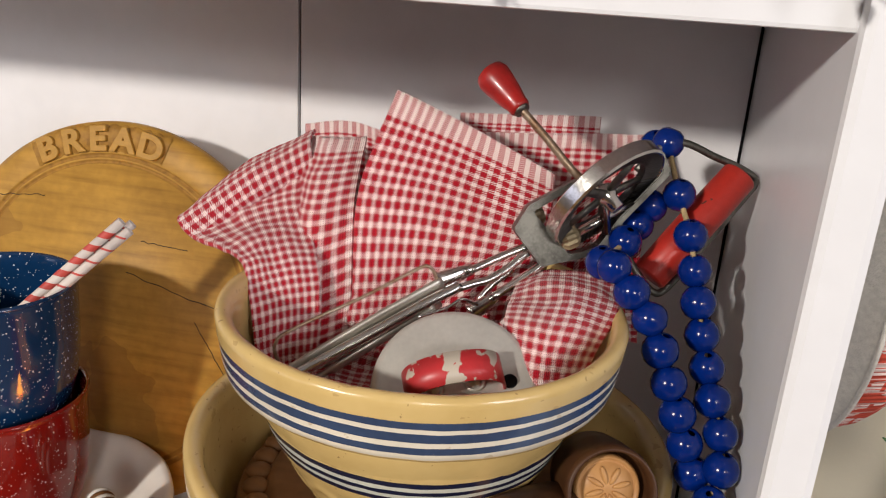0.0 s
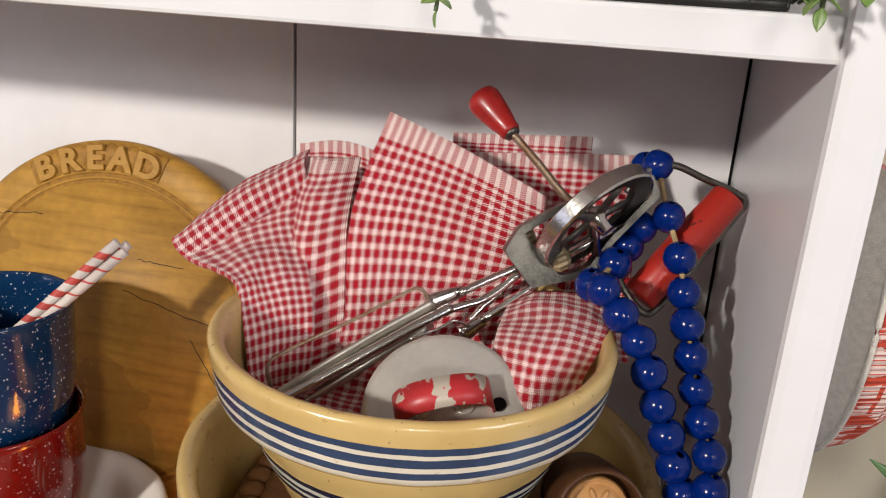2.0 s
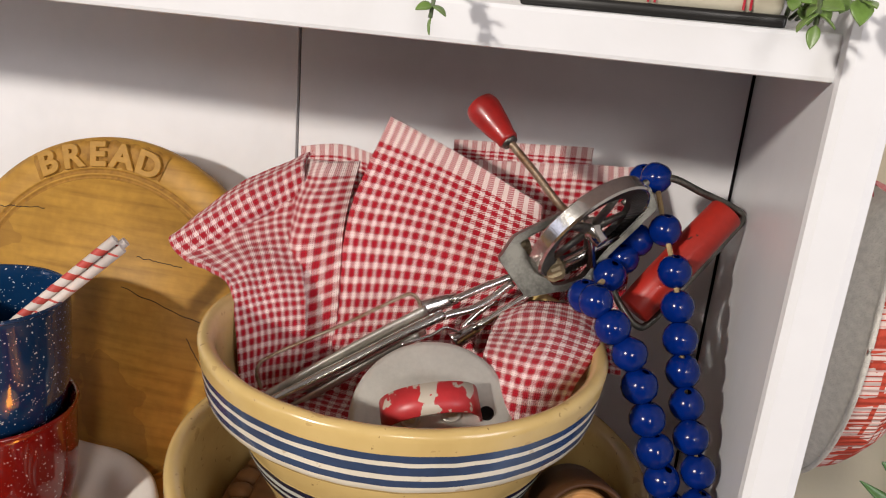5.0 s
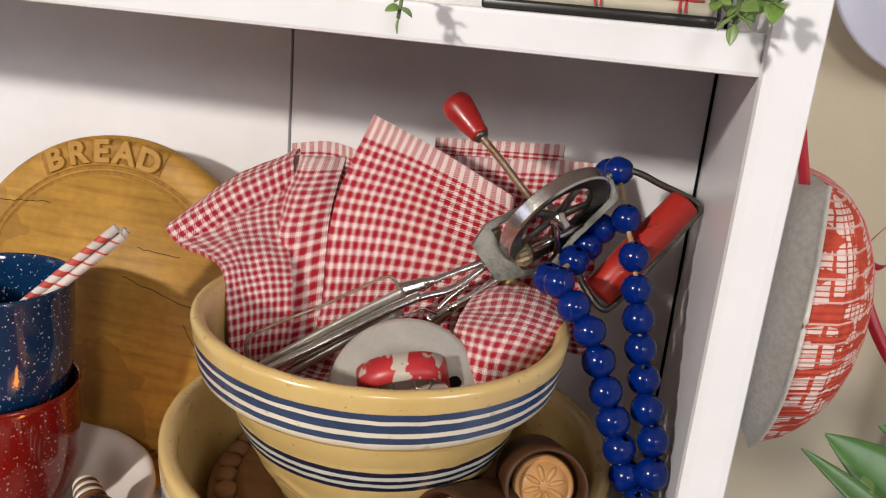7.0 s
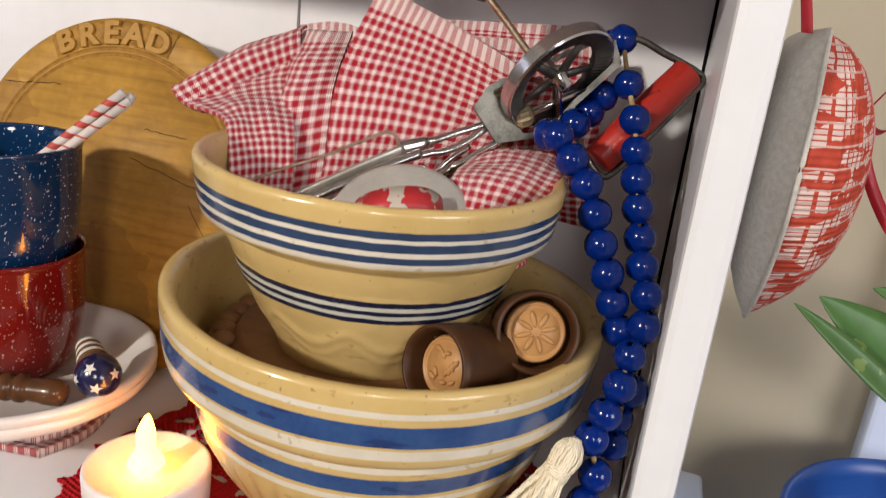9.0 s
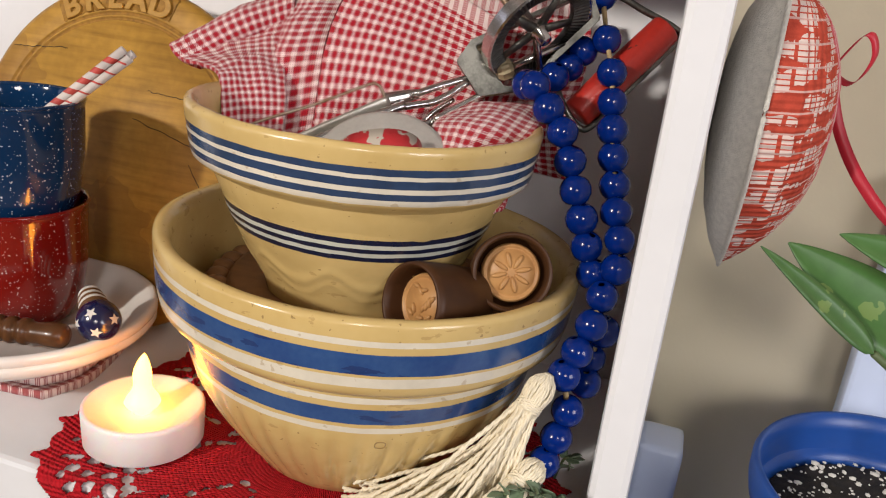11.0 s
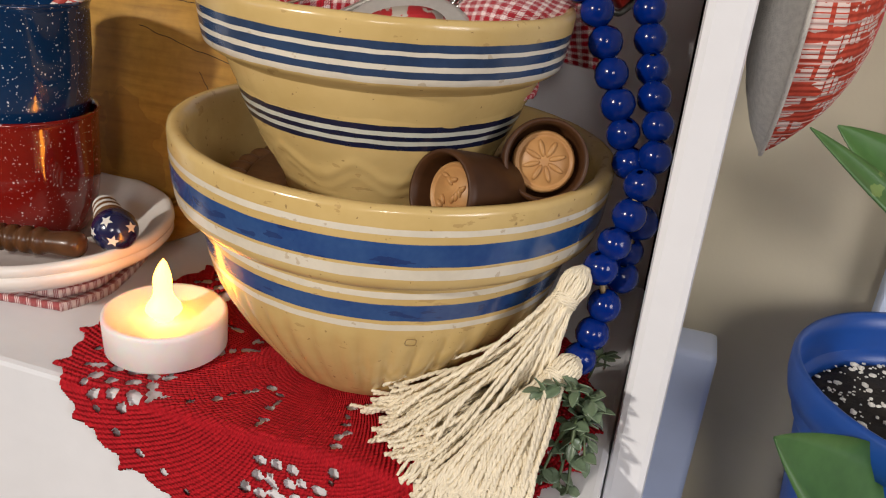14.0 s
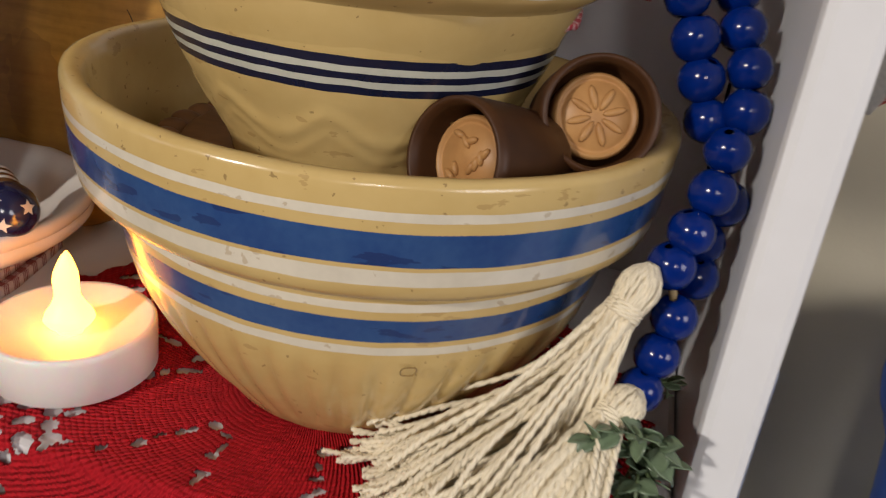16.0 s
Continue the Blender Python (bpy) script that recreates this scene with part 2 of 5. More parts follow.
# red crochet: rows of stitches by UV in metres
crochet = material("red_crochet_cotton", (0.5, 0.008, 0.016), 0.75, vary=0.15, scale=160, spec=0.2, second=(0.38, 0.006, 0.013))
_n, _l, _b = nodes_of(crochet)
_tc, _sep = _n.new("ShaderNodeTexCoord"), _n.new("ShaderNodeSeparateXYZ")
_l.new(_tc.outputs["UV"], _sep.inputs[0])
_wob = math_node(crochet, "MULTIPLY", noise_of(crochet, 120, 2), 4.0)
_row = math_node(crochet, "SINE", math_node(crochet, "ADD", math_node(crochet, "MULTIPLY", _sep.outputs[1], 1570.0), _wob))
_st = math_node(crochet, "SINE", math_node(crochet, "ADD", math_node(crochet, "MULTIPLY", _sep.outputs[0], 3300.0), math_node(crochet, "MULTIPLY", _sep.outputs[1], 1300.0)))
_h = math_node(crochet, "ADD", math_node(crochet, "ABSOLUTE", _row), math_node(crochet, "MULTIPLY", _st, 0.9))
_bn = _n.new("ShaderNodeBump")
_bn.inputs["Strength"].default_value, _bn.inputs["Distance"].default_value = 0.75, 0.0008
_l.new(_h, _bn.inputs["Height"])
_l.new(_bn.outputs[0], _b.inputs["Normal"])
# shade painted into the colour of the hollows between stitches
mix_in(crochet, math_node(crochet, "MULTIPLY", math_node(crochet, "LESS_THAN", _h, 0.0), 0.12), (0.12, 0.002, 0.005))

# woven pillow front: red blocks, white bars and pink rows by UV in metres
woven = material("red_white_weave", (0.52, 0.075, 0.045), 0.9, vary=0.15, scale=200, spec=0.1)
_n, _l, _b = nodes_of(woven)
_tc, _sep = _n.new("ShaderNodeTexCoord"), _n.new("ShaderNodeSeparateXYZ")
_l.new(_tc.outputs["UV"], _sep.inputs[0])
_u, _v = _sep.outputs[0], _sep.outputs[1]
_patch = math_node(woven, "GREATER_THAN", math_node(woven, "ADD", noise_of(woven, 150, 1, (1, 0.8, 1), "UV"), math_node(woven, "MULTIPLY", noise_of(woven, 700, 1, (1, 0.3, 1), "UV"), 0.3)), 0.66)
_thr = math_node(woven, "MULTIPLY", math_node(woven, "GREATER_THAN", math_node(woven, "FRACT", math_node(woven, "DIVIDE", _v, 0.0021)), 0.25), math_node(woven, "GREATER_THAN", math_node(woven, "FRACT", math_node(woven, "DIVIDE", _u, 0.0017)), 0.22))
_lad = math_node(woven, "LESS_THAN", math_node(woven, "FRACT", math_node(woven, "DIVIDE", _v, 0.0084)), 0.1)
mix_in(woven, math_node(woven, "MULTIPLY", math_node(woven, "MULTIPLY", _thr, _patch), 0.8), (0.72, 0.64, 0.58))
mix_in(woven, math_node(woven, "MULTIPLY", _lad, 0.6), (0.7, 0.55, 0.5))
_pk = math_node(woven, "GREATER_THAN", math_node(woven, "ADD", _u, math_node(woven, "MULTIPLY", noise_of(woven, 260, 2), 0.012)), 0.026)
_pr = math_node(woven, "LESS_THAN", math_node(woven, "FRACT", math_node(woven, "DIVIDE", _u, 0.0062)), 0.62)
mix_in(woven, math_node(woven, "MULTIPLY", _pk, 0.85), (0.66, 0.45, 0.43))
mix_in(woven, math_node(woven, "MULTIPLY", math_node(woven, "MULTIPLY", _pk, _pr), 0.85), (0.58, 0.075, 0.11))
_bn = _n.new("ShaderNodeBump")
_bn.inputs["Strength"].default_value, _bn.inputs["Distance"].default_value = 0.5, 0.0006
_l.new(math_node(woven, "ADD", math_node(woven, "SINE", math_node(woven, "MULTIPLY", _sep.outputs[0], 2600.0)), math_node(woven, "SINE", math_node(woven, "MULTIPLY", _sep.outputs[1], 2070.0))), _bn.inputs["Height"])
_l.new(_bn.outputs[0], _b.inputs["Normal"])


# ---- mesh helpers ----
def part(name, bm, mat, parent=None, label="", smooth=True):
    me = bpy.data.meshes.new(name)
    bm.to_mesh(me)
    bm.free()
    for m in mat if isinstance(mat, (list, tuple)) else [mat]:
        me.materials.append(m)
    if smooth:
        for p in me.polygons:
            p.use_smooth = True
    ob = new(name, me)
    if parent:
        ob.parent = parent
    return tagged(ob, label) if label else ob


def thing(name, label, category, group="", kind=""):
    return tagged(new(name), label, category, group, kind)


def box(lo, hi, bevel=0.0):
    bm = bmesh.new()
    c = [(a + b) / 2 for a, b in zip(lo, hi)]
    bmesh.ops.create_cube(bm, size=1, matrix=Matrix.Translation(c) @ Matrix.Diagonal((*[b - a for a, b in zip(lo, hi)], 1)))
    if bevel:
        bmesh.ops.bevel(bm, geom=bm.edges[:], offset=bevel, segments=2, affect="EDGES", profile=0.6)
    return bm


def lathe(profile, steps=96, mats=None, wob=None, m=None):
    """Turns a profile of (radius, height) round z. mats: the material slot of each band."""
    bm = bmesh.new()
    rings = []
    for i, (r, z) in enumerate(profile):
        if r < 1e-6:
            rings.append([bm.verts.new((0, 0, z))] * steps)
            continue
        ring = []
        for k in range(steps):
            a = 2 * math.pi * k / steps
            rr, zz = (r, z) if wob is None else wob(r, z, a)
            ring.append(bm.verts.new((rr * math.cos(a), rr * math.sin(a), zz)))
        rings.append(ring)
    for i in range(len(rings) - 1):
        for k in range(steps):
            vs = [rings[i][k], rings[i][(k + 1) % steps], rings[i + 1][(k + 1) % steps], rings[i + 1][k]]
            vs = list(dict.fromkeys(vs))
            if len(vs) > 2:
                f = bm.faces.new(vs)
                if mats:
                    f.material_index = mats[i]
    bmesh.ops.recalc_face_normals(bm, faces=bm.faces[:])
    if m:
        bm.transform(m)
    return bm


def smooth_path(points, per=8):
    """A Catmull-Rom line through points."""
    p = [Vector(q) for q in points]
    p = [2 * p[0] - p[1]] + p + [2 * p[-1] - p[-2]]
    out = []
    for i in range(1, len(p) - 2):
        for k in range(per):
            t = k / per
            out.append(0.5 * (2 * p[i] + (p[i + 1] - p[i - 1]) * t + (2 * p[i - 1] - 5 * p[i] + 4 * p[i + 1] - p[i + 2]) * t * t + (3 * p[i] - p[i - 1] - 3 * p[i + 1] + p[i + 2]) * t ** 3))
    return out + [p[-2]]


def tube(points, radius, steps=10, bm=None, flat=1.0, taper=None, up=(0, 0, 1)):
    """A rod along points. flat: thickness over width."""
    bm = bm or bmesh.new()
    pts = [Vector(q) for q in points]
    rings = []
    for i, p in enumerate(pts):
        d = (pts[min(i + 1, len(pts) - 1)] - pts[max(i - 1, 0)]).normalized()
        s = d.cross(Vector(up))
        s = s.normalized() if s.length > 1e-4 else Vector((1, 0, 0))
        u = s.cross(d)
        r = radius * (taper(i / max(1, len(pts) - 1)) if taper else 1)
        rings.append([bm.verts.new(p + s * r * math.cos(a) + u * r * flat * math.sin(a)) for a in (2 * math.pi * k / steps for k in range(steps))])
    for a, b in zip(rings, rings[1:]):
        for k in range(steps):
            bm.faces.new((a[k], a[(k + 1) % steps], b[(k + 1) % steps], b[k]))
    bm.faces.new(rings[0][::-1])
    bm.faces.new(rings[-1])
    return bm


def along(a, b):
    """A pose at a whose z points at b."""
    a, b = Vector(a), Vector(b)
    return Matrix.Translation(a) @ (b - a).to_track_quat("Z", "Y").to_matrix().to_4x4()


def net_sheet(net, nu=36, nv=48, wrinkle=0.0012, seed=0, thick=0.0016, uv0=(0, 0)):
    """A sheet of cloth through a net of control points (rows from the hem down), with UV in metres and a real thickness."""
    rows = [smooth_path(r, 8) for r in net]
    cols = [smooth_path([r[i] for r in rows], 8) for i in range(len(rows[0]))]
    def grid(u, v):
        c = u * (len(cols) - 1)
        i = min(int(c), len(cols) - 2)
        def on(col):
            t = v * (len(col) - 1)
            j = min(int(t), len(col) - 2)
            return col[j].lerp(col[j + 1], t - j)
        return on(cols[i]).lerp(on(cols[i + 1]), c - i)
    wide = sum((Vector(a) - Vector(b)).length for r in net for a, b in zip(r, r[1:])) / len(net)
    tall = sum((Vector(r[i]) - Vector(q[i])).length for i in range(len(net[0])) for r, q in zip(net, net[1:])) / len(net[0])
    bm = bmesh.new()
    lay = bm.loops.layers.uv.new("UVMap")
    pts = [[grid(i / nu, j / nv) for i in range(nu + 1)] for j in range(nv + 1)]
    front, back = [], []
    for j in range(nv + 1):
        f, k = [], []
        for i in range(nu + 1):
            du = pts[j][min(i + 1, nu)] - pts[j][max(i - 1, 0)]
            dv = pts[min(j + 1, nv)][i] - pts[max(j - 1, 0)][i]
            nrm = du.cross(dv)
            nrm = nrm.normalized() if nrm.length > 1e-9 else Vector((0, -1, 0))
            p = pts[j][i]
            q = p * 55 + Vector((seed * 3.1, 0, 0))
            p = p + nrm * wrinkle * (noise.noise(q) + 0.5 * noise.noise(q * 2.3))
            f.append(bm.verts.new(p + nrm * thick / 2))
            k.append(bm.verts.new(p - nrm * thick / 2))
        front.append(f)
        back.append(k)
    def quad(vs, uvs):
        face = bm.faces.new(vs)
        for lp, uv in zip(face.loops, uvs):
            lp[lay].uv = uv
    def uv(i, j):
        return (uv0[0] + wide * i / nu, uv0[1] + tall * j / nv)
    for j in range(nv):
        for i in range(nu):
            u = [uv(i, j), uv(i + 1, j), uv(i + 1, j + 1), uv(i, j + 1)]
            quad([front[j][i], front[j][i + 1], front[j + 1][i + 1], front[j + 1][i]], u)
            quad([back[j][i], back[j + 1][i], back[j + 1][i + 1], back[j][i + 1]], [u[0], u[3], u[2], u[1]])
    for i in range(nu):
        for j in (0, nv):
            u = [uv(i, j), uv(i + 1, j)]
            quad([front[j][i], back[j][i], back[j][i + 1], front[j][i + 1]], [u[0], u[0], u[1], u[1]])
    for j in range(nv):
        for i in (0, nu):
            u = [uv(i, j), uv(i, j + 1)]
            quad([front[j][i], front[j + 1][i], back[j + 1][i], back[j][i]], [u[0], u[1], u[1], u[0]])
    bmesh.ops.recalc_face_normals(bm, faces=bm.faces[:])
    return bm


def leaf_mesh(length, width, curl=0.15, fold=0.2, steps=10, point=0.75, bm=None, m=None):
    """A leaf along +y from its base, folded on its midrib and bent, with thickness."""
    bm = bm or bmesh.new()
    cross = (-1, -0.55, 0, 0.55, 1)
    top, low = [], []
    for j in range(steps + 1):
        t = j / steps
        w = width / 2 * (math.sin(math.pi * t ** point) ** 0.8 if 0 < t < 1 else 0.02)
        a, b = [], []
        for c in cross:
            p = Vector((c * w, t * length, fold * abs(c) * w - curl * length * t * t))
            q = p - Vector((0, 0, 0.0004 + length * 0.006))
            a.append(bm.verts.new(m @ p if m else p))
            b.append(bm.verts.new(m @ q if m else q))
        top.append(a)
        low.append(b)
    for j in range(steps):
        for i in range(4):
            bm.faces.new((top[j][i], top[j][i + 1], top[j + 1][i + 1], top[j + 1][i]))
            bm.faces.new((low[j][i], low[j + 1][i], low[j + 1][i + 1], low[j][i + 1]))
        bm.faces.new((top[j][0], top[j + 1][0], low[j + 1][0], low[j][0]))
        bm.faces.new((top[j][4], low[j][4], low[j + 1][4], top[j + 1][4]))
    return bm


# ---- setting: room, shelf unit ----
def structure(name, bm, mat, label, category):
    return tagged(part(name, bm, mat, None, label, smooth=False), "", category, "", "structure")


PX, PO, FRONT, BACK = 0.183, 0.2005, 0.311, 0.5
SH0, SH1 = 0.2741, 0.2883
structure("wall_north", box((-2.0, 0.516, -0.95), (2.0, 0.6, 1.5)), wall_beige, "beige painted wall behind the white shelf unit", "wall")
structure("wall_south", box((-2.0, -2.5, -0.95), (2.0, -2.42, 1.5)), room_wall, "plain pale room wall behind the camera", "wall")
structure("wall_west", box((-2.08, -2.42, -0.95), (-2.0, 0.6, 1.5)), room_wall, "plain pale side wall of the room", "wall")
structure("wall_east", box((2.0, -2.42, -0.95), (2.08, 0.6, 1.5)), room_wall, "plain pale side wall of the room", "wall")
structure("floor", box((-2.08, -2.5, -1.0), (2.08, 0.6, -0.95)), room_floor, "brown wooden room floor", "floor")
structure("ceiling", box((-2.08, -2.5, 1.5), (2.08, 0.6, 1.56)), room_wall, "pale plain ceiling", "ceiling")

unit = thing("shelf_unit", "white painted wooden shelf unit with a plank back", "shelf", "", "structure")
for x0, x1 in ((-0.62, -0.3455), (-0.3425, -0.071), (-0.0692, 0.1811)):
    part("back_plank", box((x0, BACK, -0.4), (x1, BACK + 0.012, 0.75), 0.0006), beadboard, unit, smooth=False)
part("back_gap", box((-0.62, BACK + 0.0035, -0.4), (0.2, BACK + 0.0125, 0.75)), black_gap, unit, "dark gap between the planks", smooth=False)
part("side_panel", box((PX, FRONT, -0.6), (PO, BACK + 0.012, 0.75), 0.0034), white_paint, unit, smooth=False)
part("side_panel", box((-0.64, FRONT, -0.6), (-0.622, BACK + 0.012, 0.75), 0.0016), white_paint, unit, smooth=False)
part("shelf_board", box((-0.621, FRONT + 0.006, SH0), (PX + 0.003, BACK - 0.0006, SH1), 0.0016), white_paint, unit, smooth=False)
part("shelf_board", box((-0.621, 0.2585, DECK - 0.3), (PX - 0.0006, BACK - 0.0006, DECK), 0.003), white_paint, unit, "deep white painted deck board", smooth=False)


# ---- yellow ware bowls ----
def bowl(name, label, centre, outer, inner, wob=None):
    """outer: (radius, height, slot of the band below); inner: (radius, height)."""
    ob = thing(name, label, "bowl")
    ob.location = centre
    prof = [(r, z) for r, z, _ in outer] + list(inner)
    mats = [s for _, _, s in outer] + [0] * len(inner)
    body = part("bowl_body", lathe(prof, 276, mats, wob), [yellow_glaze, blue_glaze, cream_glaze, slate_glaze, navy_glaze, pale_glaze], ob)
    return ob


def big_wob(r, z, a):
    # soft vertical ribs on the lower body
    k = max(0.0, min(1.0, (0.046 - z) / 0.008)) * max(0.0, min(1.0, (z + 0.004) / 0.012))
    return r + 0.0017 * k * abs(math.cos(23 * a)) ** 0.7 + 0.0002 * math.sin(3 * a), z + 0.0005 * math.sin(2 * a + 1) + 0.00025 * noise.noise((8 * math.cos(a), 8 * math.sin(a), z * 260))


BIG = (0.0522, 0.3558, -0.0136)
big_bowl = bowl("mixing_bowl", "large yellow ware mixing bowl with blue and white bands", BIG, [
    (0.0, -0.005, 0), (0.044, -0.006, 0), (0.0455, -0.0092, 0), (0.0515, -0.0092, 0), (0.0545, -0.0068, 0), (0.0583, -0.0008, 0), (0.064, 0.0075, 0), (0.0705, 0.0165, 0), (0.0775, 0.0275, 0), (0.0832, 0.0385, 0),
    (0.0862, 0.0445, 0), (0.0874, 0.0481, 2), (0.0881, 0.0511, 0), (0.0885, 0.0531, 1), (0.0902, 0.0613, 0), (0.0909, 0.0644, 2), (0.0914, 0.0674, 0), (0.0916, 0.0694, 0), (0.0935, 0.0704, 0), (0.0985, 0.0726, 0), (0.1015, 0.0756, 0), (0.1022, 0.0786, 2), (0.103, 0.0834, 0), (0.1033, 0.0848, 1),
    (0.104, 0.0943, 0), (0.1043, 0.0976, 2), (0.1045, 0.1003, 0), (0.1047, 0.106, 0), (0.1042, 0.1078, 0), (0.1025, 0.1086, 0)],
    [(0.1, 0.1083), (0.0975, 0.1065), (0.0965, 0.1), (0.0945, 0.08), (0.088, 0.063), (0.08, 0.04), (0.066, 0.014), (0.045, 0.002), (0.0, 0.0)], big_wob)
big_bowl.rotation_euler = (0, radians(1.3), 0)
mark_at = Vector((0.0422, -0.0772, 0.0432))
mark_out = Vector((0.0422, -0.0772, -0.045)).normalized()
mark_side = mark_out.cross(Vector((0, 0, 1))).normalized()
mark_up = mark_side.cross(mark_out)
loop = [mark_at + mark_out * 0.0008 + (mark_side * math.copysign(abs(math.cos(a)) ** 0.6, math.cos(a)) * 0.0023 + mark_up * math.copysign(abs(math.sin(a)) ** 0.6, math.sin(a)) * 0.0024) for a in (2 * math.pi * k / 28 for k in range(29))]
part("impressed_mark", tube(loop, 0.00022, 6), mark_glaze, big_bowl, "faint square impressed outline")
SMALL = (0.0506, 0.3461, 0.0655)


def small_wob(r, z, a):
    # a faint moulded swag on the body
    sag = 0.0305 - 0.009 * abs(math.sin(5 * a + 0.6)) ** 1.4
    ridge = 0.0008 * math.exp(-((z - sag) / 0.003) ** 2) + 0.0005 * math.exp(-((z - sag + 0.0065) / 0.0022) ** 2)
    top = 0.0004 * math.exp(-((z - 0.0572 + 0.0012 * math.sin(6 * a)) / 0.0022) ** 2)
    return r + (ridge if z < 0.037 else 0) + top + 0.0002 * math.sin(2 * a), z + 0.0006 * math.sin(2 * a) + 0.00022 * noise.noise((9 * math.cos(a), 9 * math.sin(a), z * 300))


bowl("mixing_bowl", "small yellow ware mixing bowl with slate blue bands", SMALL, [
    (0.0, 0.003, 0), (0.036, 0.003, 0), (0.0375, 0.0, 0), (0.0415, 0.0, 0), (0.0432, 0.002, 0), (0.0445, 0.008, 0), (0.0465, 0.013, 0), *[(0.0465 + 0.012 * k / 16, 0.013 + 0.0215 * k / 16, 0) for k in range(1, 17)],
    (0.0607, 0.0388, 4), (0.0616, 0.0411, 5), (0.0625, 0.0431, 4), (0.0634, 0.0452, 5), (0.064, 0.0472, 4), (0.0649, 0.0498, 0), (0.0657, 0.0521, 0), (0.0664, 0.0544, 0), (0.0672, 0.0566, 0), (0.068, 0.0588, 0), (0.0695, 0.0625, 0), (0.0735, 0.0648, 0), (0.0772, 0.0672, 0), (0.0787, 0.0688, 2),
    (0.0796, 0.0713, 3), (0.08, 0.074, 2), (0.0803, 0.0761, 3), (0.0808, 0.0796, 2), (0.081, 0.0813, 3), (0.0816, 0.0843, 0), (0.082, 0.0888, 0), (0.0822, 0.0905, 0), (0.0815, 0.0922, 0), (0.08, 0.093, 0)],
    [(0.078, 0.0926), (0.0762, 0.091), (0.0752, 0.085), (0.0735, 0.07), (0.067, 0.055), (0.055, 0.03), (0.043, 0.015), (0.03, 0.009), (0.0, 0.008)], small_wob)

# round wooden board laid in the large bowl, under the small one
trivet = thing("wooden_disc", "brown round wooden disc lying inside the large bowl", "board")
trivet.location = (BIG[0], BIG[1], 0.0535)
for k in range(7):
    a = math.radians(158 + 9 * k)
    bm = bmesh.new()
    bmesh.ops.create_uvsphere(bm, u_segments=16, v_segments=10, radius=0.0055, matrix=Matrix.Translation((0.0735 * math.cos(a), 0.0735 * math.sin(a), 0.0125)) @ Matrix.Diagonal((1.1, 1, 0.7, 1)))
    part("edge_knob", bm, disc_wood, trivet)
part("disc_body", lathe([(0, 0), (0.079, 0), (0.0815, 0.002), (0.082, 0.009), (0.08, 0.0115), (0.07, 0.0115), (0.0675, 0.0155), (0.065, 0.0165), (0.0, 0.0165)], 72), disc_wood, trivet)


# ---- butter moulds ----
def butter_mould(place, aim, label, flower):
    ob = thing("butter_mould", label, "butter mould", "butter moulds in the bowl")
    ob.matrix_world = along(place, Vector(place) + Vector(aim))
    part("case", lathe([(0, -0.036), (0.0145, -0.036), (0.0168, -0.034), (0.0176, -0.02), (0.0178, -0.004), (0.0172, 0.0), (0.0158, 0.0), (0.0152, -0.004), (0.0148, -0.02), (0, -0.021)], 56), dark_wood, ob, "dark turned wooden case")
    bm = lathe([(0, -0.02), (0.0126, -0.02), (0.013, -0.006), (0.0124, -0.0045), (0.0116, -0.0042), (0.0112, -0.0052), (0.0102, -0.0052), (0.0098, -0.0046), (0, -0.0042)], 48, m=Matrix.Translation((0, 0, -0.0028)))
    for k in range(8 if flower else 11):
        a = 2 * math.pi * k / (8 if flower else 11) + 0.3
        if flower:
            m = Matrix.Rotation(a, 4, "Z") @ Matrix.Translation((0, 0.0055, -0.007)) @ Matrix.Diagonal((0.0012, 0.0038, 0.0009, 1))
        else:
            m = Matrix.Translation((0.0056 * math.cos(a * 2.3), 0.0062 * math.sin(a), -0.007)) @ Matrix.Rotation(a, 4, "Z") @ Matrix.Diagonal((0.0011, 0.0023, 0.0011, 1))
        bmesh.ops.create_uvsphere(bm, u_segments=10, v_segments=6, radius=1, matrix=m)
    part("stamp", bm, stamp_wood, ob, "pale carved wooden stamp")
    return ob


butter_mould((0.098, 0.291, 0.0905), (-0.47, -0.82, 0.22), "dark wooden butter mould with a sprig stamp", False)
butter_mould((0.1345, 0.317, 0.1035), (0.26, -0.88, 0.34), "dark wooden butter mould with a wheel stamp", True)


